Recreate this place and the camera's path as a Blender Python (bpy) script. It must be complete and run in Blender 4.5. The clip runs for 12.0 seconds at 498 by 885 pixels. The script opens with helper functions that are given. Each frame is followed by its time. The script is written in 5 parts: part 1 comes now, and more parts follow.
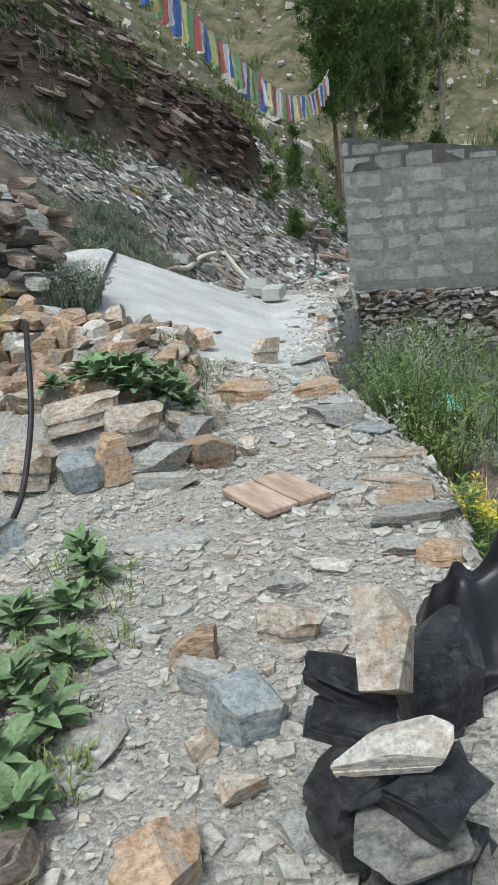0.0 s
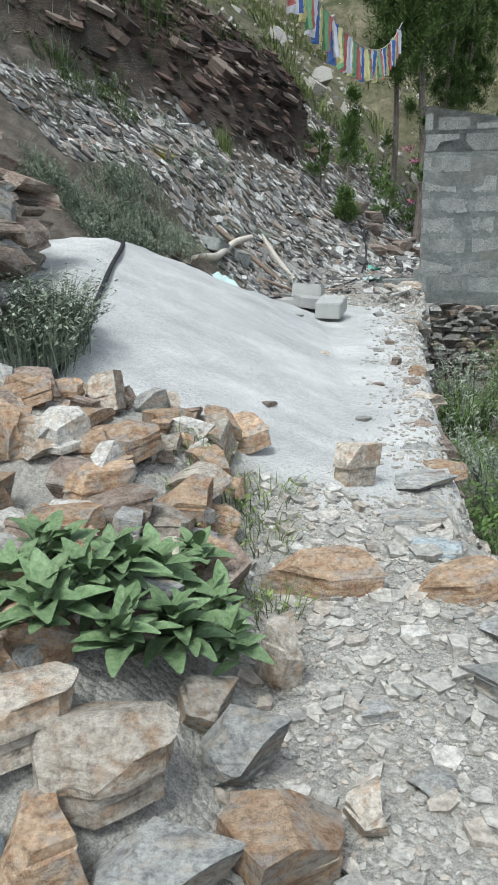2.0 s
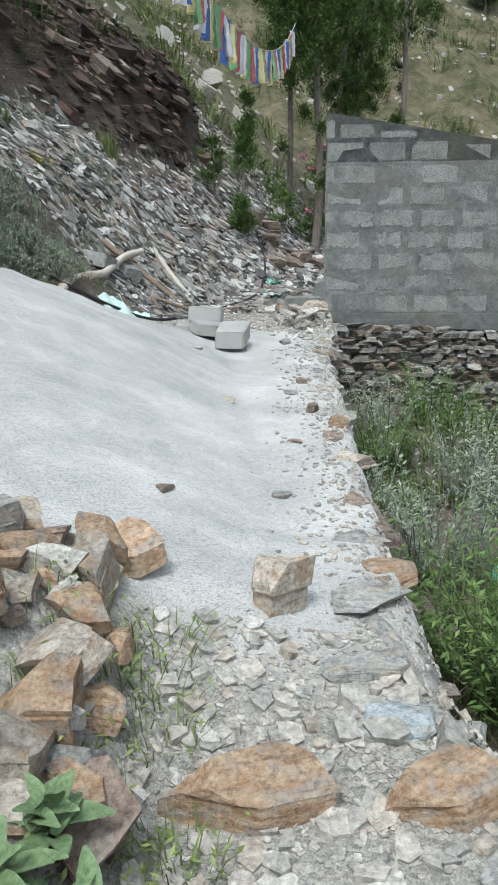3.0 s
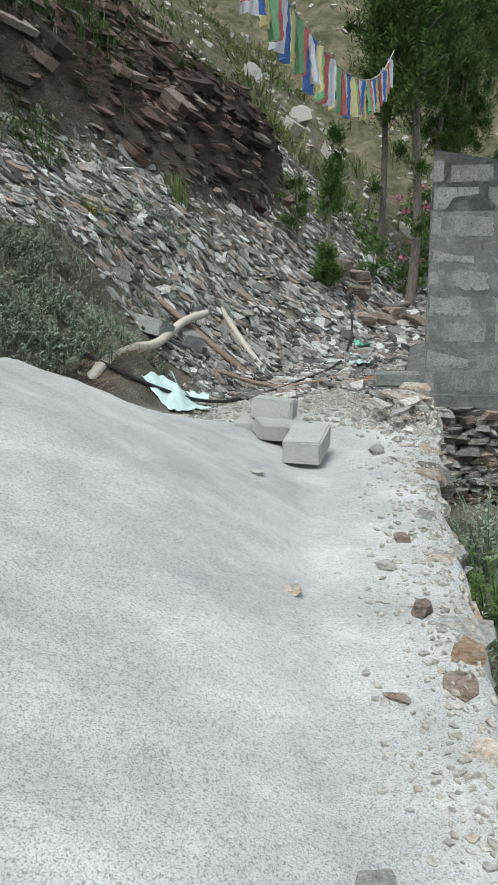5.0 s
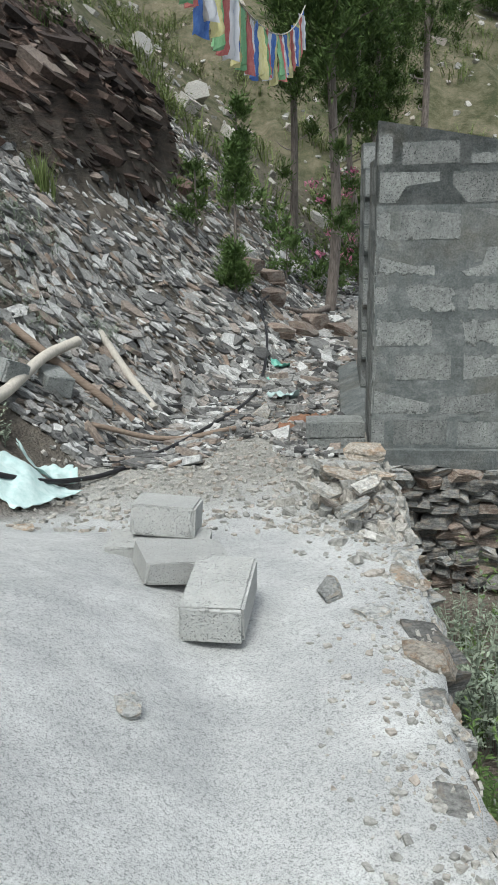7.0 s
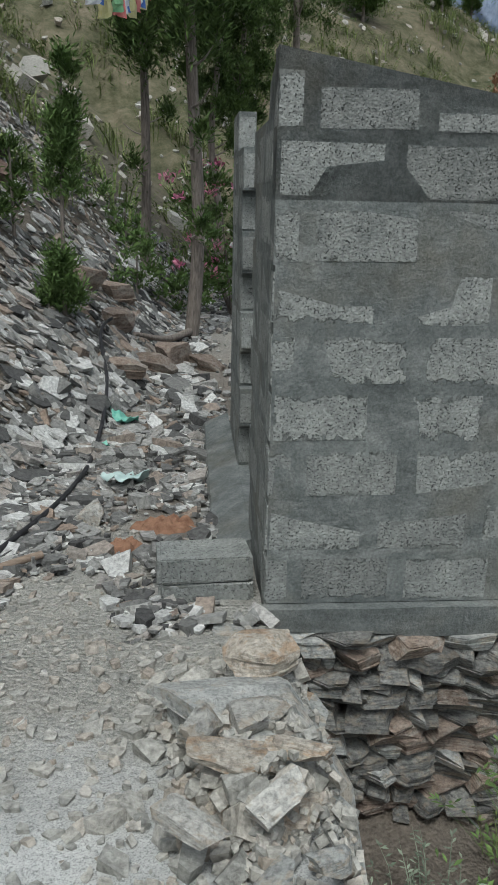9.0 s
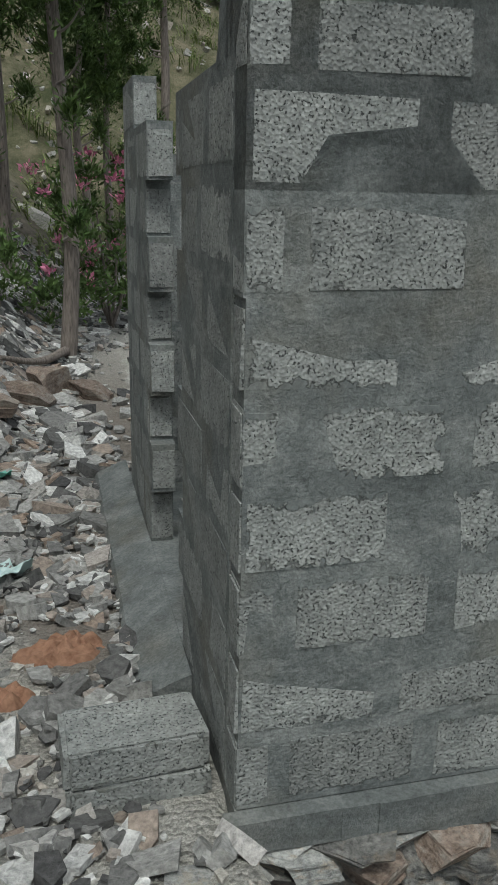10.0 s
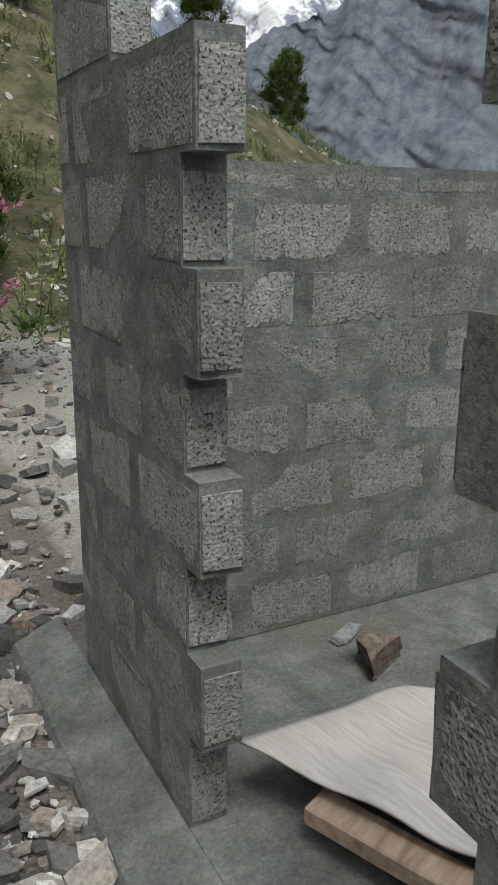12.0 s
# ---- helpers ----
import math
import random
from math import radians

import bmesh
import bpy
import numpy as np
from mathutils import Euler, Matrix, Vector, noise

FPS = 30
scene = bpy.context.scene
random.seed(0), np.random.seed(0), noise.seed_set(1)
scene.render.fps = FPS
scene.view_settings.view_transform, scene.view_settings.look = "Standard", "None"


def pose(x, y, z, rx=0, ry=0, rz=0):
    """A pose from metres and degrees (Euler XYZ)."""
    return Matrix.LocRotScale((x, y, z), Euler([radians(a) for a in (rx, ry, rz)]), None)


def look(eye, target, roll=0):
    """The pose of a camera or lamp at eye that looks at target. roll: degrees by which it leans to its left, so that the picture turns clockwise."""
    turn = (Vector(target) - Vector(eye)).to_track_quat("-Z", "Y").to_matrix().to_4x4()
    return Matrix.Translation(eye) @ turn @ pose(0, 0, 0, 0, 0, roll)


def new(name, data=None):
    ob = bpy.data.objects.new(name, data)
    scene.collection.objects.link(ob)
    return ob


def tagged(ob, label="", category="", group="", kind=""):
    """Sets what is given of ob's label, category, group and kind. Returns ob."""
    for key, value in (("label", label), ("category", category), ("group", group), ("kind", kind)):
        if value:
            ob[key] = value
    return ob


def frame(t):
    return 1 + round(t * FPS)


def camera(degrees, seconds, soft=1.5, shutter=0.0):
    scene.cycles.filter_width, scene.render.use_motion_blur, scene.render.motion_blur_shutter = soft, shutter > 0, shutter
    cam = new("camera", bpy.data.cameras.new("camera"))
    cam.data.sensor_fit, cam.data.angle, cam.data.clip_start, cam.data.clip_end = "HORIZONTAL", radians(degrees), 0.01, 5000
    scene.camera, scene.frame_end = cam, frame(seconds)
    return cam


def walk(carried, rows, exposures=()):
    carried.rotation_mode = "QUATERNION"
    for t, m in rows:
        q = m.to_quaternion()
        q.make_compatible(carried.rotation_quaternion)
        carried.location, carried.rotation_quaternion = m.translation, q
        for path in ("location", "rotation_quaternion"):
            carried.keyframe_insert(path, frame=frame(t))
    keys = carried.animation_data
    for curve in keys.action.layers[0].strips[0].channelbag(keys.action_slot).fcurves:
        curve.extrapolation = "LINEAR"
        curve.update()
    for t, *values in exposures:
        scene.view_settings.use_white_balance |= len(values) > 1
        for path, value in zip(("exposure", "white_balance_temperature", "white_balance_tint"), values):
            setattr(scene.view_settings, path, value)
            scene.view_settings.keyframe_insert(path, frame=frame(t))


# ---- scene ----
cam = camera(34.5, 12.0, soft=0.9)
METRES, EYE, TILT, LEAN, TURN = 12.0, 1.5, -16.0, 5.8, 0.0
ROWS = [
    (0.0, 0.0, 0.0, 0.0, -0.0, 0.0, 0.0),
    (0.5, -0.0031, 0.0526, 0.0108, -0.49, -0.75, -1.31),
    (1.0, -0.0118, 0.0989, 0.028, -0.69, -4.1, -4.42),
    (1.5, -0.0213, 0.1394, 0.0468, -0.08, -3.94, -7.13),
    (2.0, -0.0248, 0.1805, 0.0648, 0.42, -2.48, -4.69),
    (2.5, -0.0269, 0.2154, 0.0775, -6.89, -2.2, -3.22),
    (4.5, -0.0078, 0.3376, 0.1257, -3.47, 0.33, -4.65),
    (5.0, -0.0103, 0.3722, 0.1378, -0.92, 0.16, -4.83),
    (5.5, -0.0164, 0.4079, 0.1527, -0.99, 0.22, -3.82),
    (6.0, -0.0142, 0.4499, 0.162, -3.25, -0.5, -3.86),
    (6.5, -0.0102, 0.4857, 0.176, -4.09, -0.83, -1.57),
    (7.0, -0.0001, 0.5235, 0.1878, -7.35, -0.45, -2.69),
    (9.0, 0.0367, 0.6959, 0.2357, -17.22, 0.08, -2.1),
    (9.5, 0.0497, 0.7432, 0.2486, -25.66, 0.57, 0.58),
    (10.0, 0.0484, 0.7869, 0.2616, -26.3, -0.04, 0.66),
    (10.5, 0.0449, 0.8247, 0.273, -24.55, 0.72, 1.02),
    (11.0, 0.0456, 0.8611, 0.2867, -24.54, 0.87, 2.4),
    (11.5, 0.045, 0.8976, 0.2964, -33.97, 0.43, 3.7),
    (12.0, 0.0596, 0.9337, 0.3004, -39.53, 0.15, 5.34),
]
walk(cam, [(t, pose(0, 0, EYE, TILT, LEAN, TURN) @ pose(METRES * x, METRES * y, METRES * z, 90 + pitch, roll, yaw)) for t, x, y, z, yaw, pitch, roll in ROWS],
     exposures=[(0.0, 0.55, 6100, 6), (2.0, 0.65, 6050, 6), (2.5, 0.65, 6050, 6), (4.5, 0.5, 6200, 6), (7.0, 0.5, 6200, 6), (9.0, 0.15, 6150, 5), (9.6, -0.1, 6050, 3), (10.2, 0.15, 6400, 6), (11.0, 0.3, 6600, 8), (12.0, 0.2, 6650, 6)])

# ---------------------------------------------------------------- world and light
world = bpy.data.worlds.new("sky")
scene.world = world
world.use_nodes = True
wn = world.node_tree
bg = wn.nodes["Background"]
sky = wn.nodes.new("ShaderNodeTexSky")
sky.sky_type = "NISHITA"
sky.sun_disc = False
sky.sun_elevation = radians(63)
sky.sun_rotation = radians(205)
sky.air_density, sky.dust_density, sky.ozone_density = 1.0, 4.0, 1.5
hsv = wn.nodes.new("ShaderNodeHueSaturation")
hsv.inputs["Saturation"].default_value = 0.35
wn.links.new(sky.outputs[0], hsv.inputs["Color"])
wn.links.new(hsv.outputs[0], bg.inputs[0])
bg.inputs[1].default_value = 0.135
sun = new("sun", bpy.data.lights.new("sun", "SUN"))
sun.data.energy, sun.data.angle, sun.data.color = 1.3, radians(14), (1.0, 0.97, 0.92)
sun.matrix_world = look((-6.6, -13.6, 30), (0, 0, 0))

# ---------------------------------------------------------------- materials


class Mat:
    """Small node-graph builder round one Principled material."""

    def __init__(self, name, rough=0.9, metal=0.0):
        self.m = bpy.data.materials.new(name)
        self.m.use_nodes = True
        self.t = self.m.node_tree
        self.b = self.t.nodes["Principled BSDF"]
        self.b.inputs["Roughness"].default_value = rough
        self.b.inputs["Metallic"].default_value = metal
        self.b.inputs["Specular IOR Level"].default_value = 0.3
        self.co = self.t.nodes.new("ShaderNodeTexCoord").outputs["Object"]

    def node(self, kind, **kw):
        n = self.t.nodes.new(kind)
        for k, v in kw.items():
            n.inputs[k.replace("_", " ")].default_value = v
        return n

    def link(self, a, b):
        self.t.links.new(a, b)

    def world_co(self):
        self.co = self.t.nodes.new("ShaderNodeNewGeometry").outputs["Position"]

    def squash(self, sx, sy, sz, rot=(0, 0, 0)):
        n = self.t.nodes.new("ShaderNodeMapping")
        n.inputs["Scale"].default_value = (sx, sy, sz)
        n.inputs["Rotation"].default_value = rot
        self.link(self.co, n.inputs["Vector"])
        return n.outputs[0]

    def noise(self, scale, detail=6, rough=0.6, co=None):
        n = self.node("ShaderNodeTexNoise", Scale=scale, Detail=detail, Roughness=rough)
        self.link(co or self.co, n.inputs["Vector"])
        return n.outputs["Fac"]

    def voronoi(self, scale, out="Distance", co=None, feature="F1"):
        n = self.node("ShaderNodeTexVoronoi", Scale=scale)
        n.feature = feature
        self.link(co or self.co, n.inputs["Vector"])
        return n.outputs[out]

    def attr(self, name):
        n = self.t.nodes.new("ShaderNodeAttribute")
        n.attribute_name = name
        return n.outputs["Fac"]

    def rnd(self):
        return self.t.nodes.new("ShaderNodeObjectInfo").outputs["Random"]

    def island(self):
        return self.t.nodes.new("ShaderNodeNewGeometry").outputs["Random Per Island"]

    def ramp(self, fac, stops):
        n = self.t.nodes.new("ShaderNodeValToRGB")
        el = n.color_ramp.elements
        while len(el) < len(stops):
            el.new(0.5)
        for e, (p, c) in zip(el, stops):
            e.position = p
            e.color = (*c, 1) if isinstance(c, tuple) else (c, c, c, 1)
        self.link(fac, n.inputs[0])
        return n.outputs[0]

    def mix(self, fac, a, b, mode="MIX"):
        n = self.t.nodes.new("ShaderNodeMix")
        n.data_type, n.blend_type = "RGBA", mode
        for sock, v in ((n.inputs[0], fac), (n.inputs[6], a), (n.inputs[7], b)):
            if isinstance(v, tuple):
                sock.default_value = (*v, 1)
            elif isinstance(v, (int, float)):
                sock.default_value = v
            else:
                self.link(v, sock)
        return n.outputs[2]

    def maths(self, op, a, b=0.0):
        n = self.t.nodes.new("ShaderNodeMath")
        n.operation = op
        for sock, v in ((n.inputs[0], a), (n.inputs[1], b)):
            if isinstance(v, (int, float)):
                sock.default_value = v
            else:
                self.link(v, sock)
        return n.outputs[0]

    def done(self, colour, height=None, strength=0.4, dist=0.01, gain=None):
        self.link(colour, self.b.inputs["Base Color"]) if not isinstance(colour, tuple) else None
        if isinstance(colour, tuple):
            self.b.inputs["Base Color"].default_value = (*colour, 1)
        if height is not None:
            n = self.node("ShaderNodeBump", Strength=strength, Distance=dist)
            self.link(height, n.inputs["Height"])
            self.link(n.outputs[0], self.b.inputs["Normal"])
        return self.m


def stone_mat(name, a, b, c, grain=4.0, rough=0.85):
    """Broken stone: mottled two-tone faces, thin beds along z, stained patches."""
    k = Mat(name, rough)
    mott = k.noise(grain, 8, 0.7, k.squash(1, 1, 1.8))
    beds = k.noise(2.2, 7, 0.6, k.squash(0.7, 0.7, 4, (0.12, 0.1, 0)))
    stains = k.noise(2.6, 5, 0.65)
    col = k.ramp(mott, [(0.36, a), (0.6, b)])
    col = k.mix(k.ramp(stains, [(0.5, 0.0), (0.6, 0.85)]), col, c)
    col = k.mix(1.0, col, k.ramp(beds, [(0.32, 0.6), (0.43, 1.0), (0.7, 1.1)]), "MULTIPLY")
    col = k.mix(1.0, col, k.ramp(k.rnd(), [(0.0, 0.72), (1.0, 1.22)]), "MULTIPLY")
    k.world_co()
    fine = k.noise(60, 6, 0.75)
    crust = k.noise(17, 5, 0.7)
    col = k.mix(1.0, col, k.ramp(fine, [(0.36, 0.55), (0.52, 1.0), (0.66, 1.2)]), "MULTIPLY")
    col = k.mix(k.ramp(crust, [(0.56, 0.0), (0.63, 0.55)]), col, c)
    return k.done(col, k.maths("ADD", k.maths("MULTIPLY", crust, 0.9), k.maths("MULTIPLY", fine, 0.6)), 0.9, 0.02)


M_SLATE = stone_mat("slate_grey", (0.25, 0.26, 0.25), (0.45, 0.455, 0.43), (0.42, 0.37, 0.30))
M_BLUE = stone_mat("slate_blue", (0.25, 0.30, 0.32), (0.41, 0.46, 0.47), (0.40, 0.39, 0.35))
M_RUST = stone_mat("stone_rust", (0.33, 0.19, 0.105), (0.52, 0.40, 0.28), (0.37, 0.34, 0.30))
M_TAN = stone_mat("stone_tan", (0.34, 0.295, 0.235), (0.55, 0.51, 0.44), (0.40, 0.285, 0.19))
M_PALE = stone_mat("stone_pale", (0.44, 0.43, 0.395), (0.62, 0.61, 0.56), (0.47, 0.41, 0.33))
M_BROWN = stone_mat("stone_brown", (0.15, 0.11, 0.085), (0.31, 0.25, 0.205), (0.33, 0.30, 0.26))
M_SHALE = stone_mat("dark_shale", (0.10, 0.10, 0.098), (0.27, 0.27, 0.25), (0.27, 0.235, 0.19))
M_CHAR = stone_mat("stone_black", (0.012, 0.013, 0.016), (0.04, 0.042, 0.048), (0.075, 0.077, 0.08), rough=0.45)


def scree_mat(name, stops):
    """Loose plates: each island takes its own tone from the stops."""
    k = Mat(name, 0.88)
    k.world_co()
    col = k.ramp(k.island(), stops)
    fine = k.noise(45, 4, 0.7)
    col = k.mix(1.0, col, k.ramp(fine, [(0.32, 0.55), (0.68, 1.3)]), "MULTIPLY")
    return k.done(col, fine, 0.8, 0.015)


M_SCREE = scree_mat("scree_plates", [(0.0, (0.06, 0.06, 0.06)), (0.28, (0.20, 0.20, 0.19)), (0.56, (0.36, 0.36, 0.34)), (0.72, (0.29, 0.225, 0.175)), (0.82, (0.48, 0.48, 0.46)), (1.0, (0.64, 0.645, 0.62))])
M_CHIPS = scree_mat("path_chips", [(0.0, (0.30, 0.30, 0.275)), (0.35, (0.43, 0.42, 0.38)), (0.7, (0.46, 0.44, 0.39)), (0.9, (0.39, 0.345, 0.29)), (1.0, (0.56, 0.555, 0.52))])
M_CRAGS = scree_mat("crag_slabs", [(0.0, (0.022, 0.018, 0.016)), (0.4, (0.075, 0.056, 0.047)), (0.75, (0.16, 0.11, 0.088)), (1.0, (0.32, 0.285, 0.245))])


def ground_mat():
    k = Mat("ground", 0.95)
    k.world_co()
    sand, crag, hill, soil = k.attr("sand"), k.attr("crag"), k.attr("hill"), k.attr("soil")
    n1, n2, n3 = k.noise(1.3, 5), k.noise(14, 9, 0.75), k.noise(190, 3, 0.75)
    peb = k.voronoi(55, "Color")
    pd = k.voronoi(55)
    gravel = k.mix(0.45, k.ramp(n2, [(0.3, (0.32, 0.315, 0.28)), (0.7, (0.49, 0.485, 0.44))]), k.ramp(peb, [(0.2, (0.33, 0.33, 0.3)), (0.6, (0.46, 0.445, 0.4)), (0.9, (0.56, 0.545, 0.5))]))
    gravel = k.mix(1.0, gravel, k.ramp(n3, [(0.35, 0.6), (0.62, 1.2)]), "MULTIPLY")
    gravel = k.mix(k.ramp(n1, [(0.5, 0.0), (0.7, 0.5)]), gravel, (0.37, 0.345, 0.305))
    drift = k.noise(2.6, 9, 0.68, k.squash(1.0, 1.5, 1, (0, 0, 0.6)))
    sandc = k.ramp(drift, [(0.34, (0.43, 0.44, 0.43)), (0.5, (0.51, 0.52, 0.505)), (0.66, (0.62, 0.63, 0.61))])
    sandc = k.mix(1.0, sandc, k.ramp(k.maths("ADD", k.maths("MULTIPLY", n3, 0.7), k.maths("MULTIPLY", k.noise(75, 3, 0.7), 0.3)), [(0.38, 0.42), (0.5, 0.93), (0.62, 1.1)]), "MULTIPLY")
    strata = k.noise(3.2, 8, 0.7, k.squash(1.0, 0.6, 4.5, (0.5, 0.25, 0)))
    cragc = k.ramp(strata, [(0.34, (0.018, 0.015, 0.014)), (0.5, (0.06, 0.045, 0.037)), (0.62, (0.125, 0.083, 0.064)), (0.75, (0.21, 0.18, 0.155))])
    hillc = k.ramp(k.noise(5, 8, 0.7), [(0.3, (0.06, 0.055, 0.046)), (0.5, (0.12, 0.105, 0.085)), (0.7, (0.2, 0.18, 0.15))])
    soilc = k.ramp(n2, [(0.3, (0.085, 0.066, 0.05)), (0.7, (0.18, 0.145, 0.115))])
    far = k.attr("far")
    farc = k.ramp(k.noise(0.9, 12, 0.8), [(0.4, (0.055, 0.065, 0.028)), (0.5, (0.125, 0.12, 0.07)), (0.62, (0.22, 0.19, 0.13)), (0.74, (0.38, 0.34, 0.28))])
    col = k.mix(sand, gravel, sandc)
    col = k.mix(soil, col, soilc)
    col = k.mix(hill, col, hillc)
    col = k.mix(crag, col, cragc)
    col = k.mix(far, col, farc)
    rough_rock = k.maths("MULTIPLY", strata, k.maths("MULTIPLY", crag, 6.0))
    h = k.maths("ADD", k.maths("MULTIPLY", k.maths("SUBTRACT", 1.0, sand), k.maths("SUBTRACT", k.maths("MULTIPLY", n2, 1.3), pd)), k.maths("MULTIPLY", n3, 0.2))
    return k.done(col, k.maths("ADD", h, rough_rock), 0.9, 0.02)


M_GROUND = ground_mat()


def mortar_colour(k, gain=1.0):
    """Trowelled mortar: cloudy grey with pale scrapes and brownish damp patches."""
    g = lambda r, gg, bb: (r * gain, gg * gain, bb * gain)
    col = k.ramp(k.noise(7, 8, 0.7), [(0.34, g(0.115, 0.128, 0.125)), (0.5, g(0.18, 0.196, 0.19)), (0.68, g(0.28, 0.298, 0.285))])
    col = k.mix(k.ramp(k.noise(2.1, 4), [(0.5, 0.0), (0.66, 0.55)]), col, g(0.19, 0.18, 0.145))
    col = k.mix(k.ramp(k.noise(3.7, 6, 0.7, k.squash(0.7, 0.7, 2.2)), [(0.56, 0.0), (0.68, 0.6)]), col, g(0.33, 0.345, 0.33))
    return k.mix(1.0, col, k.ramp(k.noise(90, 4, 0.7), [(0.34, 0.72), (0.62, 1.12)]), "MULTIPLY")


def block_mat(name="concrete_block", dusty=0.0):
    """No-fines concrete block, partly smeared over with mortar."""
    k = Mat(name, 0.95)
    k.world_co()
    pits = k.voronoi(120)
    n = k.noise(70, 3, 0.6)
    holes = k.ramp(k.maths("ADD", k.noise(150, 2, 0.5), k.maths("MULTIPLY", k.noise(26, 2), 0.22)), [(0.44, 0.0), (0.505, 1.0)])
    base = k.ramp(k.noise(9, 5), [(0.3, (0.215, 0.228, 0.218)), (0.7, (0.335, 0.348, 0.33))])
    base = k.mix(1.0, base, k.ramp(k.rnd(), [(0.0, 0.78), (1.0, 1.2)]), "MULTIPLY")
    base = k.mix(1.0, base, k.ramp(n, [(0.3, 0.7), (0.7, 1.2)]), "MULTIPLY")
    # shade inside the pits is painted in as near-black
    base = k.mix(k.maths("MULTIPLY", k.maths("SUBTRACT", 1.0, holes), 0.8), base, (0.04, 0.043, 0.044))
    obco = k.t.nodes.new("ShaderNodeTexCoord").outputs["Object"]
    sep = k.t.nodes.new("ShaderNodeSeparateXYZ")
    k.link(obco, sep.inputs[0])
    ends = k.maths("SUBTRACT", k.maths("MULTIPLY", k.maths("ABSOLUTE", sep.outputs[0]), 2.1), 0.55)
    rim = k.maths("MAXIMUM", ends, k.maths("ABSOLUTE", sep.outputs[2]))
    face = k.maths("GREATER_THAN", k.maths("ABSOLUTE", sep.outputs[1]), 0.46)
    cover = k.maths("MULTIPLY", k.maths("SUBTRACT", rim, 0.435), 1.0)
    ragged = k.maths("ADD", cover, k.maths("ADD", k.maths("MULTIPLY", k.noise(19, 7, 0.7), 0.9), k.maths("MULTIPLY", k.noise(2.7, 4), 0.5)))
    smear = k.maths("MULTIPLY", k.ramp(k.maths("SUBTRACT", ragged, 0.21), [(0.495, 0.0), (0.52, 1.0)]), face)
    mort = mortar_colour(k)
    col = k.mix(smear, base, mort)
    if dusty:
        col = k.mix(dusty, base, (0.58, 0.58, 0.55))
    flat = k.maths("SUBTRACT", 1.0, smear)
    return k.done(col, k.maths("MULTIPLY", k.maths("ADD", k.maths("MULTIPLY", holes, 1.2), k.maths("MULTIPLY", pits, 0.4)), flat), 1.0, 0.007)


def mortar_mat(name, gain):
    k = Mat(name, 0.92)
    k.world_co()
    n, f = k.noise(16, 6, 0.7), k.noise(100, 4, 0.7)
    return k.done(mortar_colour(k, gain), k.maths("ADD", n, k.maths("MULTIPLY", f, 0.3)), 0.8, 0.016)


M_BLOCK = block_mat()
M_LOOSE = block_mat("dusty_block", 0.55)
M_MORTAR = mortar_mat("mortar", 1.0)
M_SCREED = mortar_mat("cement_screed", 0.85)


def plain_mat(name, a, b, scale=20, rough=0.8, sq=(1, 1, 1), bump=0.3, leafy=False, metal=0.0):
    k = Mat(name, rough, metal)
    n = k.noise(scale, 5, 0.6, k.squash(*sq))
    col = k.ramp(n, [(0.3, a), (0.7, b)])
    if leafy:
        col = k.mix(1.0, col, k.ramp(k.island(), [(0.0, 0.55), (1.0, 1.45)]), "MULTIPLY")
        k.b.inputs["Subsurface Weight"].default_value = 0.0
    else:
        col = k.mix(1.0, col, k.ramp(k.rnd(), [(0.0, 0.85), (1.0, 1.12)]), "MULTIPLY")
    return k.done(col, n, bump, 0.006)


M_WOOD = plain_mat("planed_wood", (0.24, 0.17, 0.125), (0.47, 0.375, 0.30), 5, 0.75, (7, 1.2, 7))
M_LOG = plain_mat("bare_log", (0.42, 0.39, 0.33), (0.60, 0.56, 0.49), 14, 0.75, (6, 6, 1))
M_POLE = plain_mat("weathered_pole", (0.16, 0.12, 0.09), (0.28, 0.22, 0.17), 14, 0.85, (1, 6, 6))
M_BARK = plain_mat("juniper_bark", (0.10, 0.085, 0.075), (0.30, 0.26, 0.225), 12, 0.95, (6, 6, 0.8), 0.9)
M_TWIG = plain_mat("dry_twig", (0.16, 0.14, 0.12), (0.32, 0.29, 0.26), 10, 0.95)
M_STRAW = plain_mat("dry_grass", (0.26, 0.19, 0.12), (0.42, 0.33, 0.22), 10, 0.95, leafy=True)
M_JUNIPER = plain_mat("juniper_leaf", (0.035, 0.07, 0.018), (0.10, 0.155, 0.04), 6, 0.8, leafy=True)
M_GREEN = plain_mat("bush_leaf", (0.05, 0.095, 0.024), (0.13, 0.20, 0.06), 6, 0.75, leafy=True)
M_GRASS = plain_mat("grass_blade", (0.10, 0.15, 0.045), (0.21, 0.25, 0.09), 6, 0.8, leafy=True)
M_SAGE = plain_mat("sage_leaf", (0.14, 0.18, 0.13), (0.27, 0.31, 0.23), 6, 0.85, leafy=True)
M_YELLOW = plain_mat("yellow_leaf", (0.30, 0.27, 0.03), (0.48, 0.42, 0.06), 6, 0.8, leafy=True)
M_PINK = plain_mat("pink_petal", (0.55, 0.14, 0.27), (0.70, 0.32, 0.42), 6, 0.7, leafy=True)
M_LEAF = plain_mat("broad_leaf", (0.085, 0.15, 0.06), (0.22, 0.31, 0.165), 9, 0.5, bump=0.6)
M_HOSE = plain_mat("black_hose", (0.015, 0.015, 0.017), (0.04, 0.04, 0.043), 20, 0.5)
M_TARP = plain_mat("black_plastic", (0.006, 0.006, 0.008), (0.02, 0.021, 0.025), 8, 0.38, bump=0.5)
M_AQUA = plain_mat("aqua_sacking", (0.46, 0.64, 0.61), (0.66, 0.79, 0.76), 30, 0.7)
